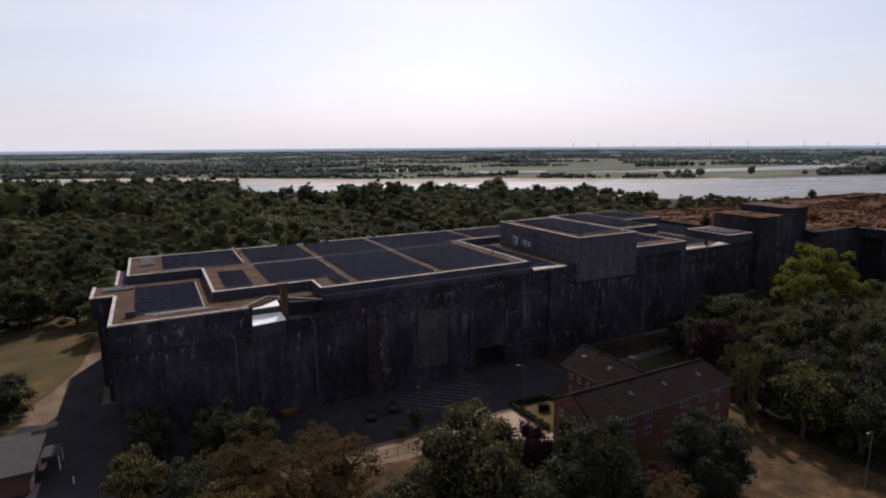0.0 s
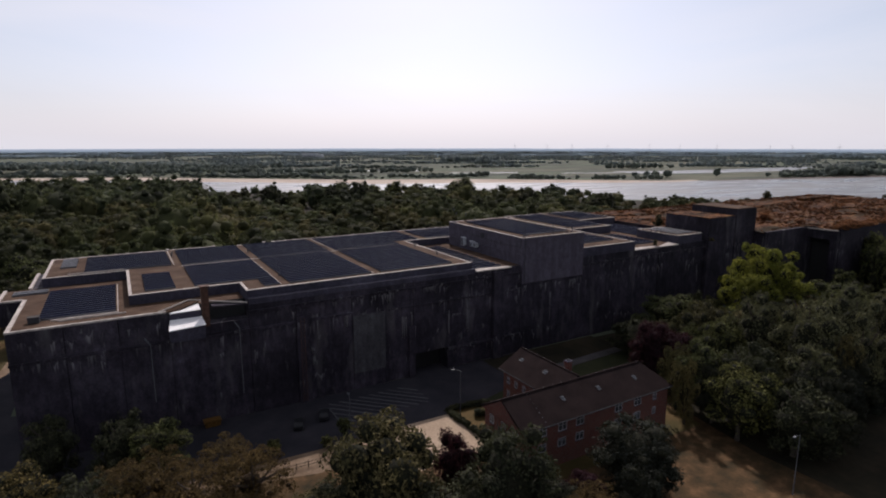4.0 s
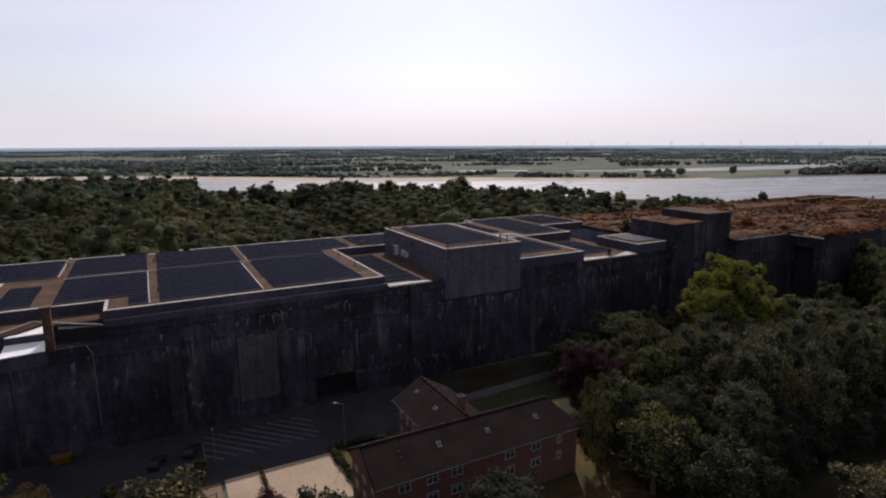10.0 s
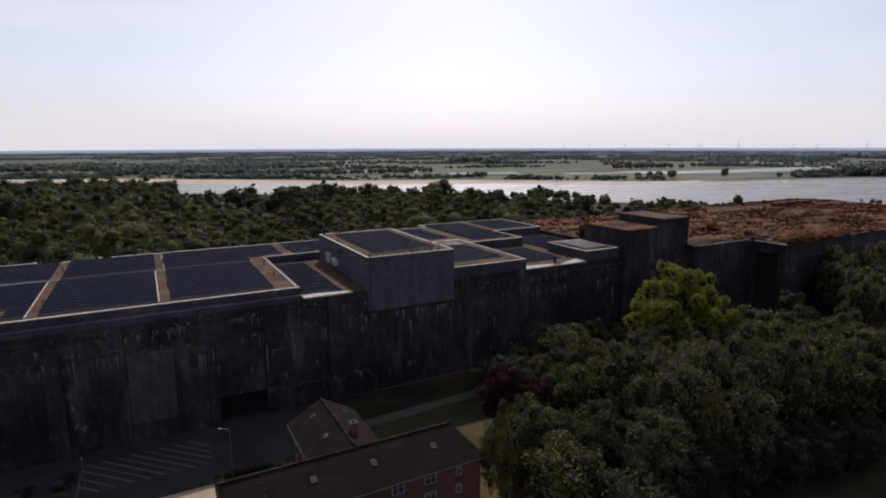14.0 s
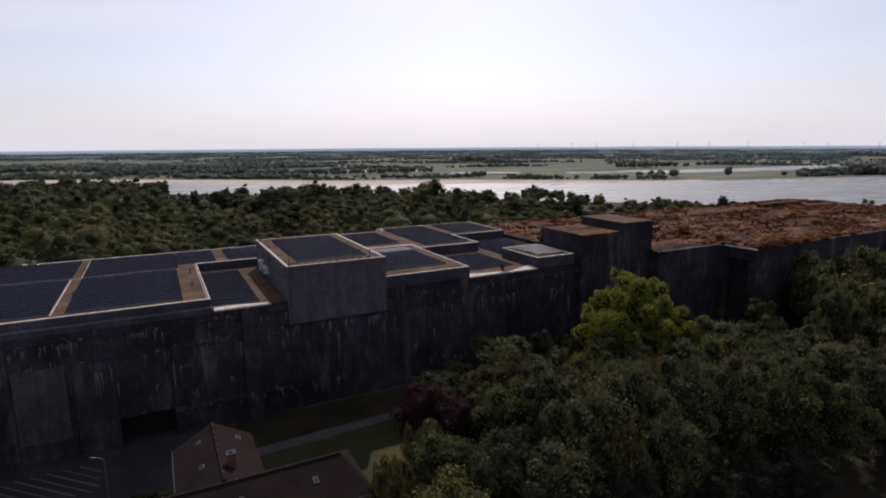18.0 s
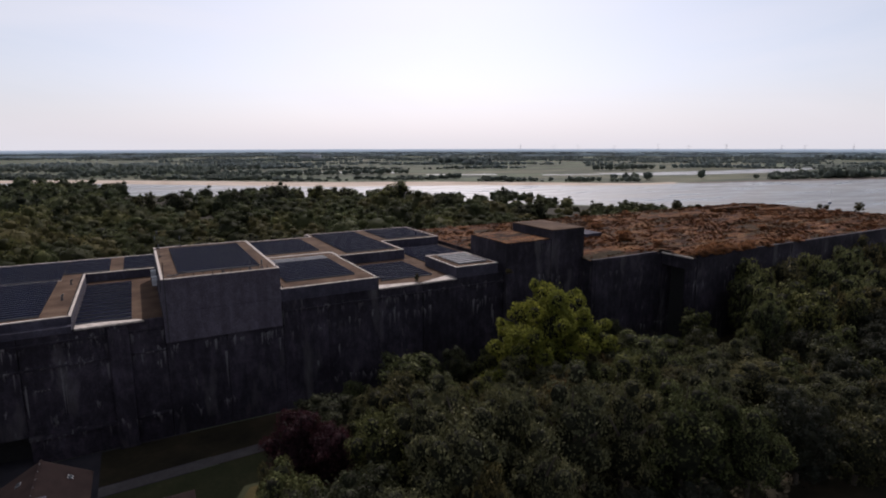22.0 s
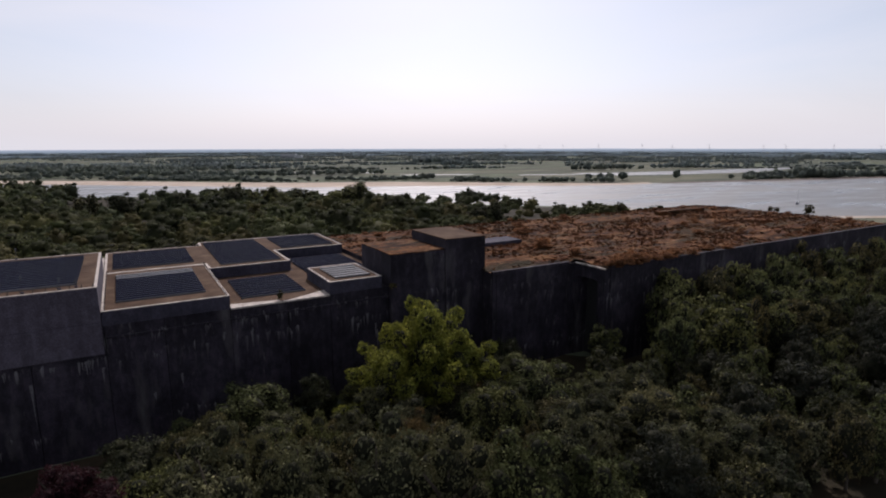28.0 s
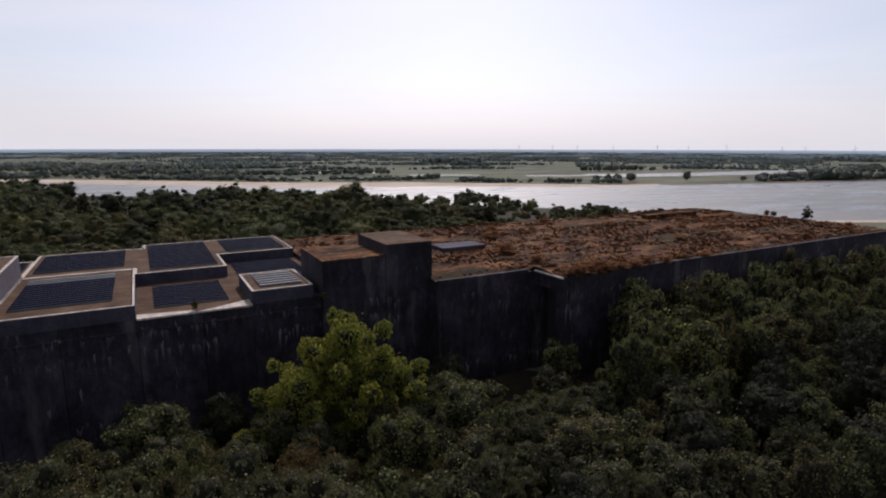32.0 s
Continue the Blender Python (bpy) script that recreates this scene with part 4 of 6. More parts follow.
def wood_fill(x0, x1, y0, y1, n, kinds, lo, hi, keepout=None, top=wood_top):
    tries = 0
    made = 0
    while made < n and tries < n * 30:
        tries += 1
        x, y = fill.uniform(x0, x1), fill.uniform(y0, y1)
        if keepout and keepout(x, y):
            continue
        r = fill.choice((fill.uniform(3.0, 4.6), fill.uniform(4.2, 6.0), fill.uniform(5.4, 7.6)))
        if any((x - a) ** 2 + (y - b) ** 2 < (0.64 * (r + c)) ** 2 for a, b, c in placed):
            continue
        placed.append((x, y, r))
        tree(fill.choice(kinds), x, y, top(x, y) * fill.uniform(lo, hi) * (0.78 + 0.035 * r), r, "in the wood")
        made += 1


def clearing(x, y):
    if x > 122 and y < max(33.0, 46.5 - 0.2 * max(0.0, x - 140)) + 1.5 * math.sin(x * 0.13):
        return True
    return x < 101 or (y < 41 and x < 122) or (y > 57 and x < 118) or (190 < x < 226 and y > 70) or (x < 212 and y > 93 - max(0, (x - 118)) * 0.02)


for kind, x, y, h, r in (("grey", 128, 52, 24.5, 6.5), ("grey", 136, 53, 24, 6), ("grey", 127, 61, 21.5, 6), ("grey", 144, 51, 23, 6.5), ("grey", 118, 47, 18, 5.5), ("mid", 122.5, 66, 16.5, 5), ("olive", 130, 75, 17.3, 5.5), ("grey", 152, 49, 21.5, 6), ("mid", 161, 46, 20, 6), ("mid", 169, 63, 17.5, 5.5), ("grey", 171, 49, 19, 6), ("deep", 181, 40.5, 16.8, 5.5), ("deep", 208, 46, 15.4, 5.5)):
    placed.append((x, y, r))
    tree(kind, x, y, h, r, "in the wood")
wood_fill(122, 206, 40, 80, 78, ("grey", "grey", "mid", "grey", "olive"), 0.78, 1.02, clearing)
wood_fill(101, 128, 28, 92, 18, ("dark", "dark", "mid", "deep"), 0.75, 1.0, clearing)
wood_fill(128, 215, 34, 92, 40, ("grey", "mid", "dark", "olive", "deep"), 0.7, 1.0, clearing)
wood_fill(213, 350, 64, 78, 34, ("light", "light", "mid", "olive"), 15, 22, clearing, lambda x, y: 1.0)
for x, y, hh, r in ((230, 82, 22, 5), (238, 83, 25, 5.5), (248, 82, 23, 5.5), (258, 83, 24, 6), (266, 80, 22, 5), (273.6, 82, 24.5, 5.5), (284, 83, 23, 6.5), (297, 82, 24, 6), (310, 83, 23, 6.5), (324, 82, 23.5, 6.5), (338, 83, 23, 6.5)):
    tree(fill.choice(("light", "light", "olive")), x, y, hh, r, "in the wood")
    placed.append((x, y, r))
# Mostly the shade-darkened leaf kind, imitating the darker side of the wood.
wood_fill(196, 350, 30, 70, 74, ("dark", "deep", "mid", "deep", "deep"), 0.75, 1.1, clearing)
wood_fill(-70, -14, 186, 260, 25, ("mid", "dark"), 11, 17, None, lambda x, y: 1.0)


def joined_wood(name, spots, leaves, size, materials, label, boughs=6, clumps=5, round_top=0.0, seg=6, core_k=0.86):
    """Many far crowns as one mesh."""
    rng = np.random.default_rng(len(spots))
    protos = [crown_arrays(np.random.default_rng(50 + i), leaves, size, boughs=boughs, clumps=clumps, low=0.02, core_k=core_k, flat=0.85, bough=(0.2, 0.36), dome=0.92, reach=0.88) for i in range(8)]
    cores = [spheres(p[2], seg) for p in protos]
    AV, AF, idx, base = [], [], [], 0
    loops, kinds = [], []
    for x, y, h, r in spots:
        kinds.append(int(rng.integers(len(materials))))
        k = int(rng.integers(8))
        a = rng.uniform(0, 2 * math.pi)
        c, s = math.cos(a), math.sin(a)
        k_z = max(h / TALL, r * round_top)
        V = np.vstack([protos[k][0], np.array(cores[k][0])])
        W = np.stack([(V[:, 0] * c - V[:, 1] * s) * r + x, (V[:, 0] * s + V[:, 1] * c) * r + y, V[:, 2] * k_z + h - TALL * k_z], 1)
        AV.append(W)
        AF.append((protos[k][1] + base))
        cf = [tuple(i + base + len(protos[k][0]) for i in f) for f in cores[k][1]]
        loops.append(cf)
        base += len(V)
    faces = []
    mats, smooth = [], []
    for q, cf, kd in zip(AF, loops, kinds):
        faces += [tuple(f) for f in q.tolist()] + cf
        mats += [kd] * len(q) + [kd] * len(cf)
        smooth += [False] * len(q) + [True] * len(cf)
    me = bpy.data.meshes.new(name)
    me.from_pydata(np.vstack(AV).tolist(), [], faces)
    for m in materials:
        me.materials.append(m)
    me.polygons.foreach_set("material_index", np.array(mats, np.int32))
    me.polygons.foreach_set("use_smooth", np.array(smooth))
    tagged(new(name, me), label, "woodland", kind="stuff")


far = random.Random(3)


def bank_y(x):
    """The near river bank."""
    return 790 - (x + 100) * 0.577 if x < 440 else 375 - (x - 440) * 0.8


def wood_height(x, y):
    """Crown height of the riverside wood: tall inland, low scrub where the bank lies open; zones fitted to the skyline
    in camera view.
    """
    base = 14.5 if y < 430 else max(8.0, 14.5 - (y - 430) * 0.03)
    base *= 1.0 + 0.6 * noise.fractal(Vector((x * 0.012, y * 0.012, 5)), 1.0, 2.0, 3)
    base *= max(0.45, min(1.0, 1.0 - (x - 275) / 140))
    if x < 85 and y > 400:
        base = max(base, 12.0) + 4.5
    if 90 < x < 400 and y > 375:
        base *= 0.88
    if 84 < x < 140 and y > 500:
        base *= 0.35
    return base


def wood_spots(n, x_lo, y_lo, y_hi, gap):
    """Crowns of mixed size, packed closely between the bunker and the river."""
    out, cells, tries = [], {}, 0
    while len(out) < n and tries < n * 40:
        tries += 1
        x, y = far.uniform(x_lo, 470), far.uniform(y_lo, y_hi)
        if y > bank_y(x) - 14 or (x < -10 and y < 240 - 0.2 * x) or (x > 300 and y < 175 + (x - 300) * 0.3):
            continue
        if x > 250 and far.random() > 1 - (x - 250) / 350:
            continue
        r = far.choice((far.uniform(5, 7), far.uniform(7, 10), far.uniform(9, 14)))
        key = (int(x // 26), int(y // 26))
        near = [q for i in (-1, 0, 1) for j in (-1, 0, 1) for q in cells.get((key[0] + i, key[1] + j), ())]
        if any((x - p) ** 2 + (y - q) ** 2 < (gap * (r + c)) ** 2 for p, q, c in near):
            continue
        cells.setdefault(key, []).append((x, y, r))
        h = max(3.5, far.uniform(0.75, 1.2) * wood_height(x, y) * (0.7 + 0.04 * r))
        out.append((x, y, h, min(r, 0.5 + h * 0.8)))
    return out


sheet("wood_floor", [(-480, 340), (-20, 250), (-8, 186), (176, 169), (300, 172), (470, 240), (440, 360), (330, 466), (160, 626), (-100, 776), (-480, 890)], 0.0, M_FOREST, label="ground under the riverside wood, darkened to imitate its shade", category="ground")
# tall crowns that stand out over the bank
for kind, x, y, h, r in (("mid", 282, 436, 18.5, 11), ("mid", 299, 448, 23.5, 14), ("dark", 268, 313, 23.5, 8), ("grey", 250, 448, 19.5, 8.5), ("mid", 225, 441, 23, 9.5), ("dark", 199, 465, 22.5, 11), ("mid", 212, 460, 18, 8), ("dark", 162, 425, 22.5, 10),
                         ("dark", 122, 470, 20, 10), ("grey", 104, 480, 19.5, 5.5), ("grey", 96, 478, 16.5, 5), ("grey", 338, 300, 17.5, 6), ("dark", 327, 304, 13.5, 7), ("mid", 334, 224, 13.5, 6), ("dark", 345, 192, 19, 3.6), ("dark", 351, 196, 15, 3.2),
                         ("dark", 40, 640, 18, 12), ("dark", 56, 655, 19, 12), ("mid", 72, 640, 18, 11), ("grey", 120, 255, 15, 9), ("grey", 138, 262, 14, 8), ("grey", 150, 250, 15, 8), ("grey", 60, 205, 10, 6), ("mid", 82, 300, 16, 10)):
    tree(kind, x, y, h, r, "in the riverside wood")
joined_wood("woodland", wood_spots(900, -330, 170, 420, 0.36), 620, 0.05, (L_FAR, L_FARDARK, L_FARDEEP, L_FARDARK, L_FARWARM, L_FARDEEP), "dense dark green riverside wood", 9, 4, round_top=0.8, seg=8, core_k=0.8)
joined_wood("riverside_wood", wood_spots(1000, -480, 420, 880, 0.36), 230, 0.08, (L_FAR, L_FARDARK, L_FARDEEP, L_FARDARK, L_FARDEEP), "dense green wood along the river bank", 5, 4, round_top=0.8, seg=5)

# bushes and rows of trees on the far side of the river
spots = []
BANK = [(-900, 1290), (-500, 1200), (-207, 1129), (-46, 1055), (31, 1012), (322, 778), (474, 715), (710, 536), (906, 489), (1300, 395), (2300, 280)]


def far_bank(x):
    for (a, b), (c, d) in zip(BANK, BANK[1:]):
        if a <= x <= c:
            return b + (d - b) * (x - a) / (c - a)
    return BANK[-1][1]


def belt(cx, cy, length, depth, n, lean, h0, h1):
    """A belt of trees and scrub, closed in parts and loose in others."""
    step = max(n, int(length / 7))
    swell = far.uniform(0, 6.28)
    for j in range(step):
        u = ((j + far.uniform(-0.5, 0.5)) / step - 0.5) * length
        k = 0.5 + 0.5 * math.sin(swell + u * 0.023) + 0.3 * far.random()
        if k < 0.22:
            continue
        v, r = far.gauss(0, 0.3) * depth, far.uniform(5, 9) * (0.6 + 0.5 * k)
        spots.append((cx + u * math.cos(lean) - v * math.sin(lean), cy + u * math.sin(lean) + v * math.cos(lean), far.uniform(h0, h1) * (0.55 + 0.5 * k), r))


def off_water(x, y):
    return y > far_bank(x) + 12


for i in range(44):
    x = far.uniform(-800, 640)
    y = far_bank(x) + 40 + 60 * far.random()
    belt(x, y, far.uniform(60, 200), 26, far.randint(8, 26), -0.55, 4, 10)
for i in range(60):
    x = far.uniform(-900, 420)
    y = far_bank(x) + 130 + 620 * far.random() ** 1.3
    belt(x, y, far.uniform(120, 420), 40, far.randint(12, 26), far.uniform(-0.35, 0.05), 8, 14)
for i in range(24):
    x = far.uniform(980, 1500)
    belt(x, far_bank(x) + far.uniform(30, 60), 90, 20, 5, -0.2, 6, 13)
spots += [(784, 597, 15, 9), (795, 603, 14, 9), (770, 608, 13, 9), (877, 572, 17, 8), (760, 618, 12, 8), (752, 634, 10, 8)]
for k in range(64):
    d = 1250 + 50 * k
    along = far.uniform(-0.35, 1.35)
    if d < 1500 and along > 0.6:
        continue
    belt(d * math.sin(along), d * math.cos(along), far.uniform(200, 800) * d / 1500, 16, far.randint(10, 28), far.uniform(-0.2, 0.2) - 0.8 * along, 6, 11)
for j in range(60):
    u = far.random()
    spots.append((915 + 120 * u + far.uniform(-15, 15), 1500 - 105 * u + far.uniform(-20, 40), far.uniform(17, 25), far.uniform(9, 14)))
for row in ((1060, 492, 190, 26, 46, -0.3, 12.2, 20.3), (695, 597, 101, 17, 40, -0.66, 8.8, 14.7), (1058, 872, 195, 25, 34, -0.24, 10.5, 17.5), (1336, 842, 301, 27, 40, -0.2, 10.1, 16.8), (2462, 1129, 181, 51, 16, -0.01, 13.2, 22), (896, 1237, 94, 30, 22, -0.53, 12.6, 21.1), (1089, 1253, 157, 31, 22, -0.22, 8.6, 14.4), (1459, 1223, 406, 34, 30, -0.09, 6.3, 10.4), (1912, 1080, 709, 36, 30, 0.05, 6.7, 11.1), (1412, 1801, 437, 43, 30, -0.09, 7.8, 13.0), (2408, 969, 246, 48, 18, -0.21, 11.8, 19.7)):
    belt(*row)
spots = [p for p in spots if off_water(p[0], p[1])]
joined_wood("far_trees", [p for p in spots if p[1] + 0.55 * p[0] < 1500], 16, 0.2, (L_PLAIN,), "scattered trees and hedges on the far meadows, paled to imitate haze", 2, 3, seg=5)
joined_wood("distant_trees", [p for p in spots if p[1] + 0.55 * p[0] >= 1500], 12, 0.2, (L_HAZY,), "hedges and woods far out on the plain with painted blue haze", 2, 3, seg=5)
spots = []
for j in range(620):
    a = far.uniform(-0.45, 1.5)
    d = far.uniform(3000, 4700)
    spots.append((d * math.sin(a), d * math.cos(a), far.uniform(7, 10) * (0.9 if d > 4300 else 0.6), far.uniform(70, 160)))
joined_wood("horizon_woods", spots, 50, 0.14, (L_RIM,), "woods along the horizon with blue haze painted into their leaves", 3, 3, seg=5)


def haze_glow_mat():
    """Glowing blue-grey with distance haze painted in, paler towards the skyline."""
    m = Mat("glowing_blue_haze", 1.0, 0, 0.0)
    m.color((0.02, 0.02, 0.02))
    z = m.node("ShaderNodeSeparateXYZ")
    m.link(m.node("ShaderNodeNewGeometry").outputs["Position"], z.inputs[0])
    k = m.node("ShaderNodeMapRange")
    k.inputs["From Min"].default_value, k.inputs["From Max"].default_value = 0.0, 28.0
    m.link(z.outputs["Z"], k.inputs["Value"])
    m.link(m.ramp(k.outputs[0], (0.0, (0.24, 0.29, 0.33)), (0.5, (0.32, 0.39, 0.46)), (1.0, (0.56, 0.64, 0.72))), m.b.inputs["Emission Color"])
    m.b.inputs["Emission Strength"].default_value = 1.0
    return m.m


# Added glowing strip; its top is fitted to the horizon in camera view.
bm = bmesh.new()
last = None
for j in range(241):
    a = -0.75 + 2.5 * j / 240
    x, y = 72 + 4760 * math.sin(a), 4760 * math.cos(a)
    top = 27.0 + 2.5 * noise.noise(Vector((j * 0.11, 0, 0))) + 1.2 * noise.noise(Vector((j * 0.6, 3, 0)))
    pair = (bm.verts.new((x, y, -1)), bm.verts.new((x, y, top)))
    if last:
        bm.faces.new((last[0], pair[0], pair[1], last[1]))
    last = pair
tagged(part("backdrop", bm, haze_glow_mat()), "glowing backdrop strip with blue-grey haze painted in along the horizon", "backdrop", kind="structure")

# ---------------------------------------------------------------- bunker details
vent_bay = part("vent_bay", boxes((18.8, 24.5, 101.05, 104.1, 17.7, 19.85), (19.2, 24.2, 103.3, 104.1, 19.85, 20.75)), M_SLABSIDE, bunker, "projecting concrete bay with white sheet covers")


def slanted(name, quad, thick, material, parent, label=""):
    bm = bmesh.new()
    lo = [bm.verts.new((x, y, z - thick)) for x, y, z in quad]
    hi = [bm.verts.new(q) for q in quad]
    bm.faces.new(hi)
    bm.faces.new(lo[::-1])
    for i in range(4):
        j = (i + 1) % 4
        bm.faces.new((lo[i], lo[j], hi[j], hi[i]))
    bmesh.ops.recalc_face_normals(bm, faces=bm.faces[:])
    return part(name, bm, material, parent, label)


slanted("bay_cover", [(18.6, 100.9, 19.98), (24.6, 100.9, 20.3), (24.3, 104.0, 21.0), (19.1, 104.0, 21.0)], 0.14, M_WHITE, vent_bay, "white sheet cover")
# The riser takes the dark slab colour to imitate its shaded face.
part("bay_riser", boxes((19.1, 24.3, 104.02, 104.3, 20.85, 22.1)), M_SLABSIDE, vent_bay, "upright step coloured dark bluish to imitate shade")
slanted("bay_cover", [(19.1, 103.95, 22.25), (24.2, 103.95, 22.3), (24.1, 107.0, 23.05), (22.3, 106.8, 23.05)], 0.14, M_WHITE, vent_bay, "white sheet sloping up to the roof")
slanted("broken_slab", [(17.0, 104.2, 22.5), (20.9, 104.6, 22.6), (24.2, 106.4, 23.3), (22.6, 107.2, 23.4)], 0.4, M_GRAVEL, bunker, "tilted brown slab at the broken roof edge")
for p, q in (((17.0, 104.1, 22.6), (22.6, 107.1, 23.5)), ((22.6, 107.1, 23.5), (32.4, 104.0, 22.4))):
    part("slab_edge", tube(bmesh.new(), p, q, 0.16), M_KERB, bunker, "thin pale slab edge")
slanted("broken_slab", [(26.2, 104.2, 22.5), (32.4, 103.8, 22.2), (32.4, 104.4, 22.3), (26.2, 104.9, 22.7)], 0.2, M_FACADE, bunker, "tilted dark concrete slab at the broken roof edge")
part("recess_back", boxes((18.9, 32.5, 107.2, 107.9, 19.2, 22.35)), M_VOID, bunker, "near-black panel standing in for shade in the broken recess")
stack = part("vent_shaft", boxes((24.4, 25.6, 103.0, 104.1, 19.2, 26.4)), M_RUST, bunker, "rusty brown ventilation stack")
part("stack_cap", boxes((24.2, 25.8, 102.8, 104.3, 26.404, 26.7)), M_RUST, stack)
slanted("roof_lip", [(84.3, 103.7, 22.5), (94.4, 103.7, 22.5), (93.5, 104.5, 22.62), (84.3, 106.0, 22.62)], 0.3, M_KERB, bunker, "pale sheet along the roof edge")
slanted("roof_lip", [(138.1, 103.7, 22.5), (147.4, 103.7, 22.5), (147.0, 104.7, 22.62), (138.1, 106.2, 22.62)], 0.3, M_KERB, bunker, "pale sheet along the roof edge")
slanted("roof_lip", [(147.5, 103.7, 22.5), (156.9, 103.7, 22.5), (156.9, 107.6, 22.62), (155.6, 107.0, 22.62)], 0.3, M_KERB, bunker, "pale sheet along the roof edge")
# pale strips on the roof edges that face the sun-bleached side
for x, y in ((34.6, 157.6), (48.0, 157.6), (23.4, 158.4), (140.2, 167.2), (150.5, 167.2)):
    part("edge_block", boxes((x - 0.7, x + 0.1, y - 0.4, y + 0.5, 23.6, 24.7)), M_KERB, bunker, "white block at the roof edge")
# rain pipes and ladder
for x, z0, z1 in ((30.6, 4.8, 17.8), (15.7, 6.6, 17.2)):
    bm = cyl(bmesh.new(), x, 103.4, z0, z1, 0.08)
    tube(bm, (x, 103.4, z1), (x - 0.8, 103.8, z1 + 1.3), 0.11)
    part("rain_pipe", bm, M_METAL, bunker, "pale rain pipe")
ladder = part("ladder", boxes((42.0, 42.06, 103.1, 103.16, 0.3, 18), (42.8, 42.86, 103.1, 103.16, 0.3, 18)), M_RUST, bunker, "rusty steel ladder on the pilaster")
rung = mesh_from(boxes((42.0, 42.86, 103.11, 103.16, 0, 0.04)), "rung")
rung.materials.append(M_RUST)
for i in range(30):
    r = new("rung", rung)
    r.parent = ladder
    r.location.z = 0.7 + i * 0.57
# pale lime runs where water comes out of the joints
runs = random.Random(17)
M_LIME = plain("lime_deposit", (0.1, 0.094, 0.1), 0.95, var=0.35, scale=3.0, bump=0.3)


def lime_run(x, z1, z0, w, front=103.96):
    """A row of tapering drips, a few centimetres thick."""
    for i in range(max(2, int(w / 0.28))):
        a = x - w / 2 + w * (i + runs.uniform(0, 1)) / max(2, int(w / 0.28))
        top, low = z1 - runs.uniform(0, 0.25) * (z1 - z0), z0 + runs.uniform(0, 0.5) * (z1 - z0)
        b, c, d = runs.uniform(0.08, 0.2), runs.uniform(0.05, 0.14), runs.uniform(-0.12, 0.12)
        mid = top - (top - low) * runs.uniform(0.25, 0.6)
        bm = bmesh.new()
        ring = [(a - b, top), (a - c + d, mid), (a + d * 1.4, low), (a + c + d, mid + 0.1), (a + b, top + 0.08)]
        f = [bm.verts.new((px, front + runs.uniform(0, 0.02), pz)) for px, pz in ring]
        k = [bm.verts.new((px, front + 0.25, pz)) for px, pz in ring]
        bm.faces.new(f)
        for j in range(5):
            bm.faces.new((f[j], f[(j + 1) % 5], k[(j + 1) % 5], k[j]))
        bmesh.ops.recalc_face_normals(bm, faces=bm.faces[:])
        part("lime_run", bm, M_LIME, bunker, "pale lime run on the blackened wall")


for x, z1, z0, w in ((61.1, 20.4, 17.9, 2.2), (71.7, 20.4, 18.7, 3.0), (65.3, 14.9, 8.7, 0.9), (67.2, 15.8, 8.6, 0.5), (68, 12.6, 7.2, 0.5), (73.8, 10.3, 8.7, 0.4), (76.8, 14.2, 6.7, 0.5), (79, 12.9, 12.5, 1.8), (82, 14.6, 5.6, 0.5), (86.4, 9.3, 8.0, 0.4), (52, 17.2, 13.8, 1.2), (45.8, 18.2, 10.7, 0.5), (27.1, 13.4, 12.1, 0.8), (44.6, 11.3, 9.7, 0.4), (46, 13.3, 12.2, 0.4), (33.4, 13.1, 9.0, 0.5),
                    (99, 17.6, 14.6, 0.9), (107.2, 14.5, 5.9, 0.6), (110.3, 16.7, 15.3, 1.0), (104.2, 17.2, 15.2, 0.7), (115.0, 17.2, 13.9, 2.2), (117.2, 16.4, 10.4, 0.5), (124.5, 9.2, 7.2, 0.5), (163, 16.2, 12.5, 0.8), (166.8, 15, 8.2, 0.6), (96.1, 15.1, 12.7, 0.7), (8.5, 15.8, 13.0, 0.8), (12.6, 20.8, 18.4, 0.8), (58.2, 20.2, 18.6, 0.8), (129, 12, 9, 0.6), (141.5, 18, 14, 0.5)):
    lime_run(x, z1, z0, w)
# tower fittings
for y, z0, z1, w in ((129.6, 23.6, 25.9, 1.5), (125.2, 24.0, 25.4, 1.3), (123.2, 24.0, 25.2, 1.0)):
    c = empty("equipment_cabinet", (96.9, y, z0), label="white equipment cabinet on the side of the tower", category="cabinet", group="cabinets on the tower")
    part("cabinet_body", boxes((-0.5, 0.55, -w / 2, w / 2, 0, z1 - z0)), M_CABINET, c)
    part("cabinet_door", boxes((-0.54, -0.5, -w / 2 + 0.08, w / 2 - 0.08, 0.1, z1 - z0 - 0.1)), M_METAL, c)
    part("bracket", boxes((0, 0.6, -w / 2, w / 2, -0.12, 0)), M_DARKMETAL, c)
bm = bmesh.new()
tube(bm, (97.3, 121, 27.6), (97.6, 121, 27.6), 0.8, 0.8, 16)
part("round_vent", bm, M_DARKMETAL, bunker, "round dark vent")
part("tower_joint", boxes((97.6, 117.6, 103.36, 103.4, 23.2, 23.28)), M_SLABSIDE, bunker)
part("tower_ledge", boxes((97.25, 97.5, 104, 138, 24.9, 25.15)), M_TOWER, bunker)
bm = cyl(bmesh.new(), 98.0, 103.2, 17.5, 32.4, 0.07)
part("lightning_rod", bm, M_DARKMETAL, bunker, "thin dark lightning rod")
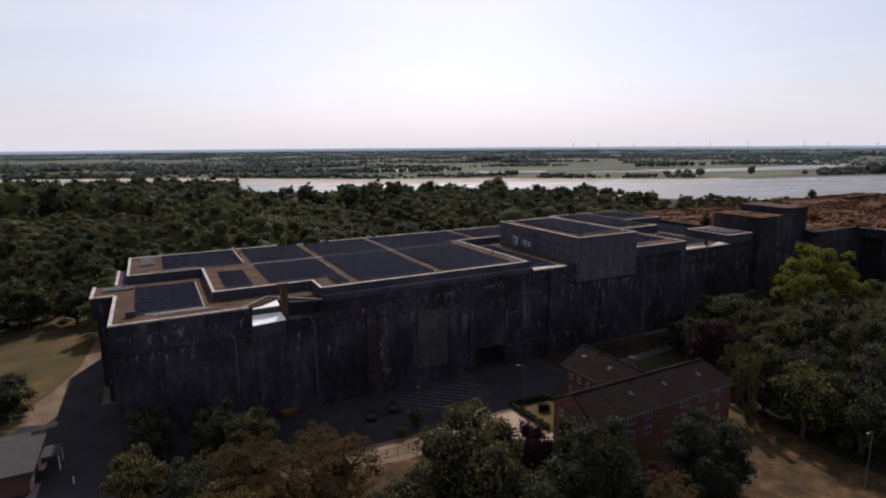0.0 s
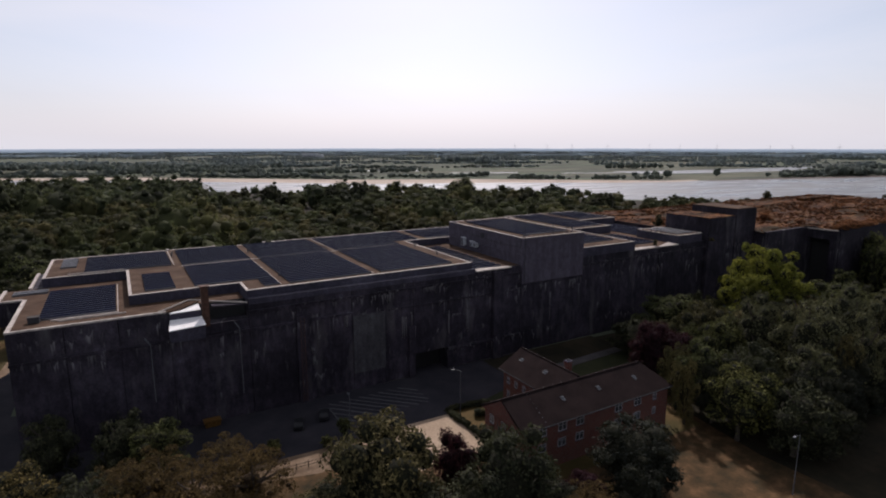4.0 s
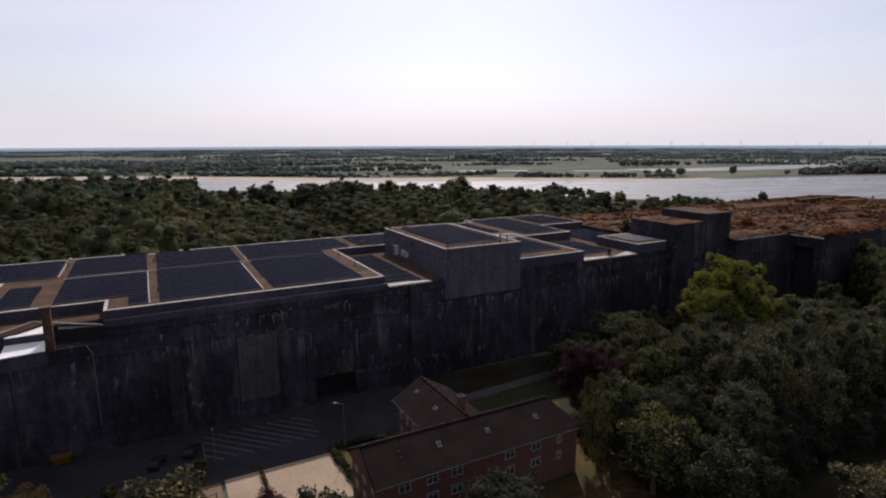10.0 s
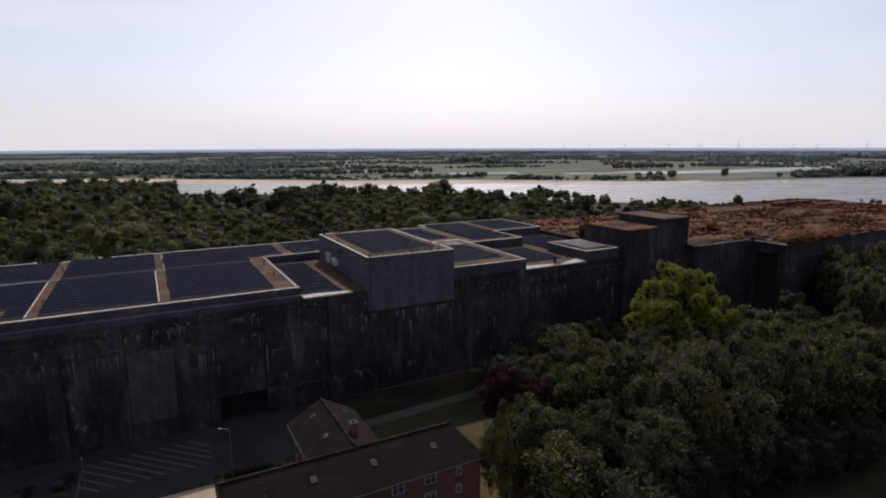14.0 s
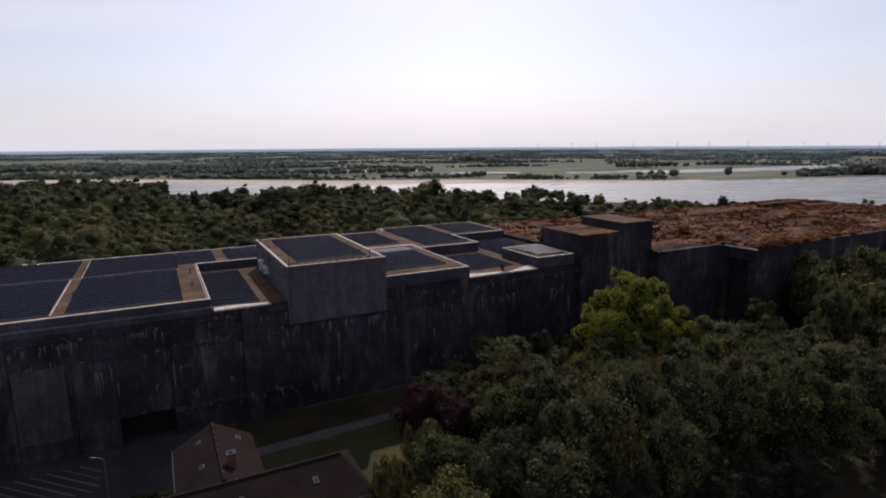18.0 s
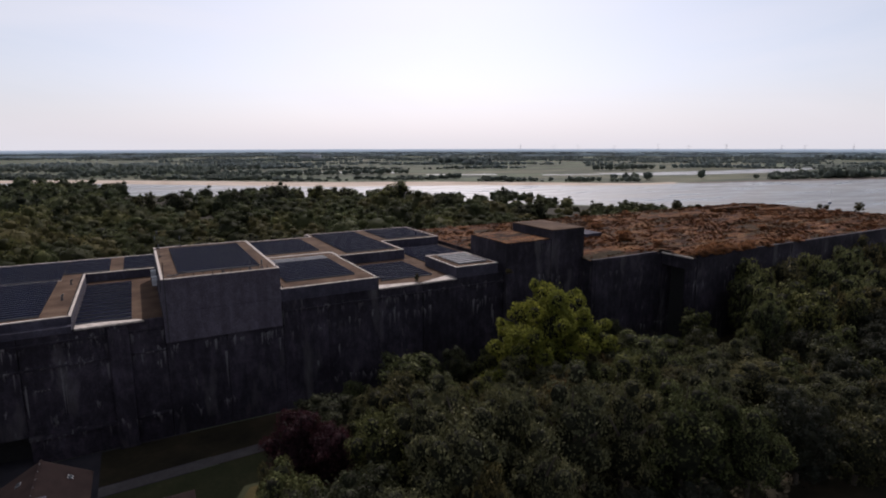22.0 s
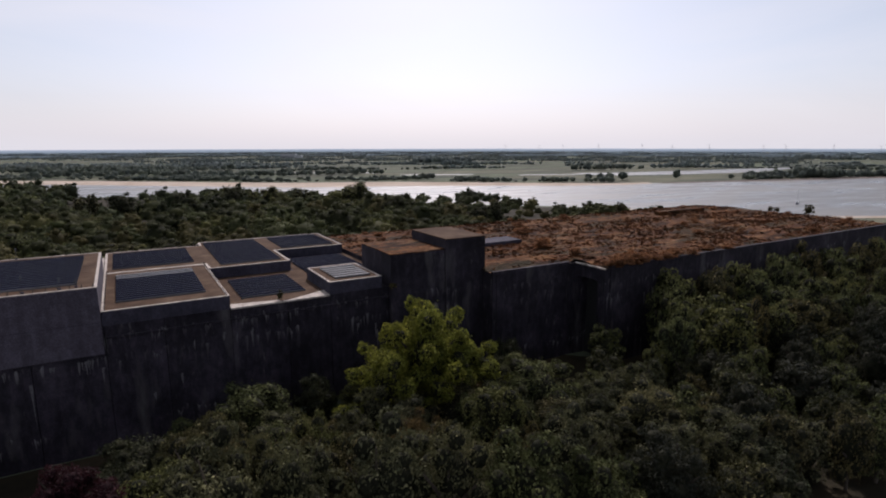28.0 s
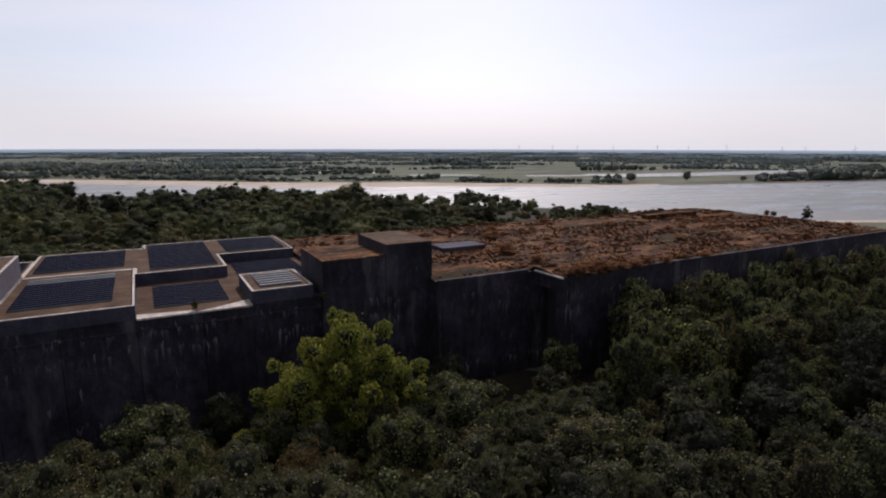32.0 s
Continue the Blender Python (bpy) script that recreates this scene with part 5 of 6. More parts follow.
for x, y, h in ((98.4, 137.4, 4.2), (97.9, 135.2, 3.2), (98.3, 126, 2.6), (107.8, 104.4, 3.0), (112.6, 104.6, 2.0), (103, 138, 2.4), (114.8, 105, 1.6)):
    m = empty("antenna", (x, y, 29.3), label="thin dark antenna mast on the tower roof", category="antenna", group="antennas on the tower")
    part("mast", cyl(bmesh.new(), 0, 0, 0, h, 0.05, 0.035, 6), M_DARKMETAL, m)
    part("base", boxes((-0.25, 0.25, -0.25, 0.25, 0, 0.18)), M_SLABSIDE, m)
    part("aerial", boxes((-0.12, 0.12, -0.1, 0.1, h - 0.9, h - 0.1)), M_METAL, m)
for x0, x1, y0, y1 in ((98.6, 100.6, 105, 105.12), (102, 114, 106.2, 106.3)):
    part("cable_tray", boxes((x0, x1, y0, y1, 29.4, 29.6)), M_METAL, bunker)
# roof exits and slabs on the heath
for x0, x1, y0, y1, z in ((208, 221, 124, 131, 25.3), (309, 337, 147, 150, 25.6)):
    part("roof_slab", boxes((x0, x1, y0, y1, 23.4, z)), M_SLABSIDE if x0 < 250 else M_HEATH, bunker, "low slab among the heath")
for c in ((219.9, 364, 88.9, 89.9, 23.3, 24.0), (193, 216, 98.5, 99.3, 23.2, 23.9)):
    part("parapet", boxes(c), M_FACADE, bunker, "dark weathered parapet")


for c in ((24.2, 80, 135.5, 135.75), (59.15, 59.35, 107, 134.9), (39.55, 39.7, 107, 134.9), (22.8, 23.0, 138, 157), (61.0, 61.12, 136.6, 157)):
    part("cable_duct", boxes((*c, ZU + 0.063, ZU + 0.2)), M_KERB, bunker, "pale cable duct along the solar panels")
post_mesh = mesh_from(boxes((-0.06, 0.06, -0.06, 0.06, 0, 0.55)), "edge_post")
post_mesh.materials.append(M_FELT)
for (x0, y0), (x1, y1), z in (((83.5, 105.9), (83.5, 139.6), ZU), ((118.3, 104.4), (118.3, 135.4), ZR), ((137.6, 104.4), (137.6, 135.4), ZR), ((156.6, 105), (156.6, 119), ZR), ((174.2, 146), (174.2, 167), ZR), ((98, 104), (117.2, 104), 29.15)):
    n = int(math.hypot(x1 - x0, y1 - y0) / 1.6)
    for i in range(n + 1):
        p = new("edge_post", post_mesh)
        p.parent = bunker
        p.location = (x0 + (x1 - x0) * i / n, y0 + (y1 - y0) * i / n, z + 0.14)
for p, q in (((97.4, 104.2, 26.9), (97.4, 114, 26.6)), ((97.4, 114, 26.6), (97.4, 128, 27.2)), ((97.4, 104.2, 26.9), (97.4, 103.9, 29.1))):
    part("conduit", tube(bmesh.new(), p, q, 0.07), M_DARKMETAL, bunker)


def roof_pipe(x, y, z):
    """A bent vent pipe on the roof."""
    ob = empty("roof_vent", (x, y, z), label="small grey vent pipe on the roof", category="vent", group="vents on the roof")
    bm = cyl(bmesh.new(), 0, 0, 0, 0.9, 0.14, seg=8)
    tube(bm, (0, 0, 0.85), (0.35, 0, 1.0), 0.13, seg=8)
    part("pipe", bm, M_METAL, ob)
    part("collar", cyl(bmesh.new(), 0, 0, 0.0, 0.1, 0.28, seg=10), M_DARKMETAL, ob)


for x, y in ((23.4, 150), (41, 146), (61, 144), (61.2, 120), (81.6, 118), (82, 131), (41.2, 115)):
    roof_pipe(x, y, ZU + 0.06)
# rubble of straggling plants on the heath and along the edges
plants = random.Random(21)
tuft = [crown_mesh("bush", 400 + i, 900, 0.07, m, M_INNERRUST if i < 2 else None, boughs=7, low=0.0, core_k=0.7) for i, m in enumerate((L_RUST, L_RUST, L_OLIVE))]


def bush(x, y, z, r, h, kind=None):
    me = tuft[plants.randrange(2)] if kind is None else tuft[kind]
    ob = new("bush", me)
    ob.matrix_world = pose(x, y, z, 0, 0, plants.uniform(0, 360)) @ Matrix.Diagonal((r, r, h / TALL, 1))
    tagged(ob, "rust-brown dry bush on the bunker roof" if kind is None else "olive-green bush growing on the roof", "bush", "bushes")


for i in range(150):
    x, y = plants.uniform(177, 362), plants.uniform(92, 166)
    if (x < 219 and y < 101) or (x < 195 and y < 121):
        continue
    r = plants.choice((plants.uniform(0.5, 1.1), plants.uniform(0.9, 2.2)))
    bush(x, y, 24.0, r, r * plants.uniform(0.5, 0.9))
for x, y, r, h in ((220.6, 89.9, 1.8, 2.0), (222.8, 89.4, 2.2, 2.2), (226, 89.2, 2.6, 2.4), (231, 89.3, 2.4, 2.2), (236, 89.6, 2.2, 1.8), (240, 89.3, 2.6, 2.2), (250, 89.4, 2.2, 1.8), (265, 89.5, 2.0, 1.6), (228, 90.5, 3.2, 3.2), (233, 90.8, 2.6, 2.4), (224, 90.6, 2.2, 2.6), (245, 91, 2.4, 2.4), (258, 90.8, 2, 1.8), (222, 116, 3, 3.4), (232, 138, 3, 3), (240, 150, 2.6, 2.6), (268, 158, 2.6, 2.6), (178, 128, 2.6, 2.8), (186, 124, 2.4, 2.4)):
    bush(x, y, 23.6, r, h)
for x, y, z, r, h in ((362.6, 118.2, 23.9, 2.2, 4.5), (361.8, 133.2, 23.9, 1.4, 2.4), (362.3, 130.7, 23.9, 1.4, 2.2), (300, 160, 24.3, 2.2, 4.6), (303, 161, 24.3, 1.8, 3.6), (176.5, 127, 22.4, 1.8, 5.5), (158.2, 105.4, 22.5, 1.2, 1.8), (147.3, 104.6, 22.5, 0.7, 2.2), (170, 102, 22.4, 1.0, 1.2)):
    bush(x, y, z, r, h, 2)

# ---------------------------------------------------------------- red brick house
def gable_roof(bm, x0, x1, y0, y1, ze, zr, along="x", thick=0.25):
    """A gable roof with thickness; the ridge runs along the given axis."""
    if along == "x":
        ym = (y0 + y1) / 2
        prof = [(y0, ze), (ym, zr), (y1, ze)]
        pts = [[(x, p, z + d) for p, z in prof for d in (0, thick)] for x in (x0, x1)]
    else:
        xm = (x0 + x1) / 2
        prof = [(x0, ze), (xm, zr), (x1, ze)]
        pts = [[(p, y, z + d) for p, z in prof for d in (0, thick)] for y in (y0, y1)]
    a = [bm.verts.new(p) for p in pts[0]]
    b = [bm.verts.new(p) for p in pts[1]]
    for f in ((a[1], a[3], b[3], b[1]), (a[3], a[5], b[5], b[3]), (a[0], a[2], b[2], b[0]), (a[2], a[4], b[4], b[2]),
              (a[0], a[1], b[1], b[0]), (a[4], a[5], b[5], b[4]), (a[0], a[2], a[3], a[1]), (a[2], a[4], a[5], a[3]), (b[0], b[2], b[3], b[1]), (b[2], b[4], b[5], b[3])):
        bm.faces.new(f)
    bmesh.ops.recalc_face_normals(bm, faces=bm.faces[:])
    return bm


house = empty("house", (0, 0, 0), label="two-storey red brick house with brown tiled gable roofs", category="house")
EZ, RZ = 8.0, 11.2
RY, RX = 65.4, 81.0


def hipped_roof():
    """Ridge along x, gable at one end and a steep hip at the other."""
    x0, x1, xr, y0, y1 = 63.4, 98.4, 95.6, 59.6, 71.2
    bm = bmesh.new()
    lo = [bm.verts.new((x, y, EZ - 0.22)) for x, y in ((x0, y0), (x1, y0), (x1, y1), (x0, y1))]
    hi = [bm.verts.new((x, y, EZ)) for x, y in ((x0, y0), (x1, y0), (x1, y1), (x0, y1))]
    r = [bm.verts.new((x, RY, RZ)) for x in (x0, xr)]
    for f in ((hi[0], hi[1], r[1], r[0]), (hi[1], hi[2], r[1]), (hi[2], hi[3], r[0], r[1]), (hi[3], hi[0], r[0]), lo):
        bm.faces.new(f)
    for i in range(4):
        j = (i + 1) % 4
        bm.faces.new((lo[i], lo[j], hi[j], hi[i]))
    bmesh.ops.recalc_face_normals(bm, faces=bm.faces[:])
    return bm


part("front_wing", boxes((64.0, 97.8, 60.2, 70.6, 0, EZ - 0.224)), M_BRICK, house, "red brick walls")
part("rear_wing", boxes((76.2, 85.9, 70.604, 81.8, 0, EZ - 0.3)), M_BRICK, house, "red brick walls")
bm = bmesh.new()
tri = [[bm.verts.new((x, y, z)) for y, z in ((60.4, EZ - 0.1), (70.4, EZ - 0.1), (RY, RZ - 0.25))] for x in (63.3, 63.38)]
bm.faces.new(tri[0])
bm.faces.new(tri[1])
for i in range(3):
    bm.faces.new((tri[0][i], tri[0][(i + 1) % 3], tri[1][(i + 1) % 3], tri[1][i]))
bmesh.ops.recalc_face_normals(bm, faces=bm.faces[:])
part("gable_wall", bm, M_BRICK, house, "red brick gable")
front_roof = part("front_roof", hipped_roof(), M_TILE, house, "dark brown tiled roof")
rear_roof = part("rear_roof", gable_roof(bmesh.new(), 75.5, 86.6, 66.2, 82.6, EZ - 0.25, RZ - 0.25, "y"), M_TILE, house, "dark brown tiled roof")
part("ridge_cap", boxes((63.4, 95.6, RY - 0.15, RY + 0.15, RZ - 0.02, RZ + 0.12)), M_TILE, front_roof)
part("ridge_cap", boxes((RX - 0.1, RX + 0.2, 66.2, 82.6, RZ - 0.02, RZ + 0.1)), M_TILE, rear_roof)
part("gutter", boxes((63.4, 98.4, 59.44, 59.58, EZ - 0.2, EZ - 0.06)), M_DARKMETAL, house)
part("gutter", boxes((75.34, 75.48, 71.6, 82.6, EZ - 0.2, EZ - 0.06)), M_DARKMETAL, house)
clip = mesh_from(boxes((-0.05, 0.05, -0.05, 0.05, 0, 0.1)), "conductor_clip")
clip.materials.append(M_METAL)
slope = (RZ - EZ) / (RY - 59.6)
for i in range(16):
    c = new("conductor_clip", clip)
    c.parent = front_roof
    c.location = (64 + i * 2.05, RY, RZ + 0.12)
for i in range(7):
    c = new("conductor_clip", clip)
    c.parent = front_roof
    c.location = (68.4, RY - 0.4 - i * 0.8, RZ - (0.4 + i * 0.8) * slope)
for i in range(8):
    c = new("conductor_clip", clip)
    c.parent = rear_roof
    c.location = (RX + 0.05, 68 + i * 1.9, RZ + 0.1)
chim = part("chimney", boxes((81.9, 82.9, 69.9, 70.9, 9.6, 12.2)), M_BRICK, house, "square brick chimney")
part("chimney_cap", boxes((81.8, 83.0, 69.8, 71.0, 12.204, 12.36)), M_SLABSIDE, chim)
part("chimney_hood", boxes((82.2, 82.6, 70.2, 70.6, 12.364, 12.6)), M_DARKMETAL, chim)


def skylight(x, y, z, slope, axis, parent):
    """A small roof window lying in the slope."""
    m = pose(x, y, z, slope if axis == "x" else 0, slope if axis == "y" else 0, 0)
    for nm, c, mat in (("skylight_frame", (-0.33, 0.33, -0.45, 0.45, 0, 0.1), M_ALU), ("skylight_pane", (-0.26, 0.26, -0.38, 0.38, 0.104, 0.12), M_GLASS)):
        bm = boxes(c)
        bmesh.ops.transform(bm, matrix=m, verts=bm.verts[:])
        part(nm, bm, mat, parent)


slope_f = math.degrees(math.atan(slope))
for x in (74.4, 82.6, 91.6):
    skylight(x, 62.9, EZ + 3.3 * slope, slope_f, "x", front_roof)
rise_r = (RZ - EZ) / 5.55
for y in (72.6, 79.6):
    skylight(78.9, y, EZ + 3.4 * rise_r, -math.degrees(math.atan(rise_r)), "y", rear_roof)
skylight(84.3, 79.8, EZ + 2.3 * rise_r, math.degrees(math.atan(rise_r)), "y", rear_roof)


def window(parent, x, y, z, w, h, facing="y"):
    """A white two-light window standing a little proud of its reveal."""
    def b(a0, a1, d0, d1, z0, z1):
        return (x + a0, x + a1, y + d0, y + d1, z + z0, z + z1) if facing == "y" else (x + d0, x + d1, y + a0, y + a1, z + z0, z + z1)
    f = part("window_frame", boxes(b(-w / 2, -w / 2 + 0.1, -0.06, 0.02, 0, h), b(w / 2 - 0.1, w / 2, -0.06, 0.02, 0, h), b(-w / 2 + 0.1, w / 2 - 0.1, -0.06, 0.02, 0, 0.1), b(-w / 2 + 0.1, w / 2 - 0.1, -0.06, 0.02, h - 0.1, h), b(-0.05, 0.05, -0.06, 0.02, 0.1, h - 0.1), b(-w / 2 + 0.1, w / 2 - 0.1, -0.055, 0.02, h * 0.68, h * 0.68 + 0.07)), M_FRAME, parent, "white window frame")
    part("pane", boxes(b(-w / 2 + 0.1, -0.05, -0.03, -0.02, 0.1, h - 0.1)), M_GLASS, f)
    part("pane", boxes(b(0.05, w / 2 - 0.1, -0.03, -0.02, 0.1, h - 0.1)), M_GLASS, f)
    part("sill", boxes(b(-w / 2 - 0.08, w / 2 + 0.08, -0.14, 0.0, -0.1, -0.01)), M_SLABSIDE, f)


for x in (72.0, 75.9, 84.9, 89.7, 67.8):
    for z in (6.0, 3.3):
        window(house, x, 60.2, z, 1.75, 1.4)
for z in (6.0, 3.3):
    window(house, 94.2, 60.2, z, 0.9, 1.3)
for y in (62.2, 65.4, 68.6):
    for z in (5.6, 2.7):
        window(house, 64.0, y, z, 1.2, 1.5, "x")
for y in (73.0, 75.4, 77.8, 80.2):
    for z in (5.4, 2.6):
        window(house, 76.2, y, z, 0.9, 1.3, "x")

# ---------------------------------------------------------------- yard
def street_lamp(x, y, h, arm, turn):
    ob = empty("street_lamp", (x, y, 0), turn, label="slim grey street lamp with a short arm", category="street lamp", group="street lamps")
    pole = cyl(bmesh.new(), 0, 0, 0, h - 0.3, 0.09, 0.05, 8)
    part("pole", pole, M_METAL, ob)
    bm = tube(bmesh.new(), (0, 0, h - 0.32), (arm * 0.5, 0, h - 0.05), 0.045)
    tube(bm, (arm * 0.5, 0, h - 0.05), (arm, 0, h), 0.045)
    part("arm", bm, M_METAL, ob)
    head = part("lamp_head", boxes((arm - 0.1, arm + 0.55, -0.14, 0.14, h - 0.06, h + 0.1)), M_METAL, ob)
    part("lens", boxes((arm, arm + 0.5, -0.1, 0.1, h - 0.1, h - 0.063)), M_GLASS, head)


street_lamp(66.9, 83.2, 9.2, 1.2, 160)
street_lamp(46.9, 90.2, 6.0, 0.15, 100)
street_lamp(96.3, 36.4, 10.0, 1.6, 185)
for k, c in enumerate((161.6, 159.3, 157.1, 154.9, 152.8, 150.6, 148.5, 146.3, 144.1, 141.6, 139.2)):
    a, b = max(45.7, c - 100.1), min(64.8 - max(0, (c - 157) * 0.0), c - 90.9)
    bm = bmesh.new()
    w = 0.09 if k % 2 else 0.13
    vs = [bm.verts.new(p) for p in ((a - w, c - a - w, 0.012), (b - w, c - b - w, 0.012), (b + w, c - b + w, 0.012), (a + w, c - a + w, 0.012))]
    bm.faces.new(vs)
    tagged(part("parking_line", bm, M_LINE), "worn white painted line on the asphalt", "road marking", "parking lines", "structure")
bm = boxes((45.5, 45.7, 90.6, 97.8, 0.006, 0.013))
tagged(part("parking_line", bm, M_LINE), "worn white painted line on the asphalt", "road marking", "parking lines", "structure")
skip = empty("waste_skip", (23.4, 102.4, 0), label="yellow steel waste skip at the bunker wall", category="skip")
bm = bmesh.new()
prism(bm, [(-0.2, -0.6), (2.4, -0.6), (2.4, 0.7), (-0.2, 0.7)], 0.15, 1.3, -0.15)
part("tub", bm, M_YELLOW, skip)
part("rim", boxes((-0.4, 2.6, -0.82, -0.72, 1.25, 1.38), (-0.4, 2.6, 0.82, 0.92, 1.25, 1.38), (-0.42, -0.32, -0.8, 0.9, 1.25, 1.38), (2.52, 2.62, -0.8, 0.9, 1.25, 1.38)), M_YELLOW, skip)
for x in (0.3, 1.9):
    part("skid", boxes((x - 0.1, x + 0.1, -0.6, 0.7, 0.004, 0.15)), M_DARKMETAL, skip)


def car(x, y, turn, material, words):
    ob = empty("car", (x, y, 0), turn, label=words, category="car", group="parked cars")
    bm = bmesh.new()
    half = [(-2.1, 0.35), (2.1, 0.35), (2.15, 0.75), (1.2, 0.92), (0.55, 1.42), (-1.2, 1.45), (-2.0, 0.95)]
    lo = [bm.verts.new((a, -0.85, z)) for a, z in half]
    hi = [bm.verts.new((a, 0.85, z)) for a, z in half]
    bm.faces.new(lo)
    bm.faces.new(hi[::-1])
    for i in range(len(half)):
        j = (i + 1) % len(half)
        bm.faces.new((lo[i], hi[i], hi[j], lo[j]))
    bmesh.ops.recalc_face_normals(bm, faces=bm.faces[:])
    bmesh.ops.bevel(bm, geom=bm.edges[:], offset=0.08, segments=2, affect="EDGES")
    part("body", bm, material, ob)
    part("windscreen", slab_quad([(1.12, -0.7, 0.98), (1.12, 0.7, 0.98), (0.62, 0.62, 1.39), (0.62, -0.62, 1.39)]), M_GLASS, ob)
    part("side_window", boxes((-1.1, 0.5, -0.875, -0.86, 0.98, 1.32)), M_GLASS, ob)
    part("side_window", boxes((-1.1, 0.5, 0.86, 0.875, 0.98, 1.32)), M_GLASS, ob)
    for a in (-1.3, 1.3):
        for b in (-0.8, 0.8):
            bm = tube(bmesh.new(), (a, b - 0.1, 0.33), (a, b + 0.1, 0.33), 0.33, 0.33, 14)
            w = part("wheel", bm, M_DARKMETAL, ob)
            part("rim", tube(bmesh.new(), (a, b - 0.105, 0.33), (a, b + 0.105, 0.33), 0.2, 0.2, 10), M_METAL, w)


def slab_quad(q):
    bm = bmesh.new()
    off = Vector((0.03, 0, 0.03))
    lo = [bm.verts.new(Vector(p)) for p in q]
    hi = [bm.verts.new(Vector(p) + off) for p in q]
    bm.faces.new(hi)
    bm.faces.new(lo[::-1])
    for i in range(4):
        j = (i + 1) % 4
        bm.faces.new((lo[i], lo[j], hi[j], hi[i]))
    bmesh.ops.recalc_face_normals(bm, faces=bm.faces[:])
    return bm


M_CARBLACK = plain("black_car_paint", (0.012, 0.012, 0.014), 0.45, 0.0, 0.25)
car(38.4, 94.2, 70, M_CARBLACK, "black parked car in the shaded yard")
car(43.6, 95.4, 70, M_CARBLACK, "black parked car in the shaded yard")
# hedges
leafy = [crown_mesh("hedge_plant", 600 + i, 800, 0.09, m, boughs=5, low=0.0) for i, m in enumerate((L_DARK, L_OLIVE))]


def hedge(name, points, r, h, k, label):
    ob = empty(name, (points[0][0], points[0][1], 0), label=label, category="hedge")
    for x, y in points:
        p = new("hedge_plant", leafy[k])
        p.parent = ob
        p.matrix_basis = pose(x - points[0][0], y - points[0][1], 0, 0, 0, plants.uniform(0, 360)) @ Matrix.Diagonal((r * plants.uniform(0.85, 1.2), r * plants.uniform(0.85, 1.2), h / TALL * plants.uniform(0.8, 1.2), 1))


hedge("hedge", [(65.0 + 0.05 * i, 84.6 - i * 0.95) for i in range(12)], 0.8, 1.2, 0, "low clipped hedge beside the pale paving")
hedge("hedge", [(66.4 + i * 0.85, 85.2 - 0.1 * i) for i in range(10)], 0.8, 1.3, 0, "low clipped hedge beside the yard")
hedge("planting_strip", [(53.1, 85.0 - i * 0.9) for i in range(15)], 0.45, 0.7, 1, "narrow dry planting strip between the paving slabs")
hedge("shrub", [(69.4, 80.6), (70.2, 80.2), (69.9, 81.2)], 1.0, 1.5, 0, "round dark shrub on the small lawn")
for x, y, h, r in ((44.2, 86.6, 4.0, 1.3), (32, 86.4, 3.2, 1.3), (29, 85.8, 2.6, 1.2), (40.6, 84.8, 2.2, 1.2)):
    tree("mid", x, y, h, r, "young, beside the path")
fence = empty("fence", (30, 80.6, 0), label="low dark wooden fence along the sandy path", category="fence")
fence_post = mesh_from(boxes((-0.06, 0.06, -0.06, 0.06, 0, 1.1)), "post")
fence_post.materials.append(M_BARK)
for i in range(9):
    p = new("post", fence_post)
    p.parent = fence
    p.location = (i * 2.0, -0.08 * i, 0)
for z in (0.45, 0.95):
    part("rail", tube(bmesh.new(), (0, -0.08, z), (16, -0.72, z), 0.05, seg=5), M_BARK, fence)
box_c = empty("equipment_box", (-0.9, 108.9, ZL + 0.06), label="dark equipment box on the lower roof", category="box")
part("body", boxes((-0.7, 0.9, -0.6, 0.6, 0, 1.0)), M_DARKMETAL, box_c)
part("lid", boxes((-0.75, 0.95, -0.65, 0.65, 1.004, 1.08)), M_FELT, box_c)
for c in ((1.5, 11.4, 108.3, 108.6), (2.5, 12.6, 107.5, 107.7), (11.25, 11.4, 108.7, 131)):
    part("cable_duct", boxes((*c, ZL + 0.063, ZL + 0.3)), M_KERB, bunker, "pale cable duct along the solar panels")
part("roof_rail", boxes((2.6, 12.8, 136.9, 137.05, ZU + 0.3, ZU + 0.5)), M_KERB, bunker, "pale rail along the slab edge")
sheet("garden", [(64.9, 70.6), (65, 84.8), (75.3, 86.2), (75.3, 70.6)], 0.006, M_DRYGRASS, label="small dry lawn beside the brick house", category="lawn")
# Brighter strip painted where sunlight falls between house and wood.
sheet("lawn_strip", [(101, 64), (103.8, 76.5), (106.5, 80.8), (111.5, 81), (106, 72), (104.5, 64)], 0.009, M_DRYGRASS, label="strip of dry grass painted bright for sunlight at the wood edge", category="lawn")
sheet("rear_lawn", [(75.4, 70), (75.4, 86.2), (86, 89), (122, 91.0), (122, 70), (98.4, 70)], 0.006, M_GRASS, label="lawn behind the brick house with shade painted into its green", category="lawn")
sheet("front_lawn", [(60, 57), (104, 57), (104, 70), (60, 70)], 0.0045, M_DRYGRASS, label="dry lawn in front of the brick house", category="lawn")
sheet("verge", [(86, 92.2), (122, 94.2), (122, 103.6), (86, 103.6)], 0.008, M_FOREST, label="dark weedy verge at the foot of the bunker", category="verge")

# ---------------------------------------------------------------- gatehouse by the road
gatehouse = empty("gatehouse", (-28, 103, 0), label="low red brick gatehouse with a flat grey roof", category="building")
part("wall", boxes((-13, 11.8, -6.2, 7.2, 0, 3.4)), M_BRICK, gatehouse, "red brick walls")
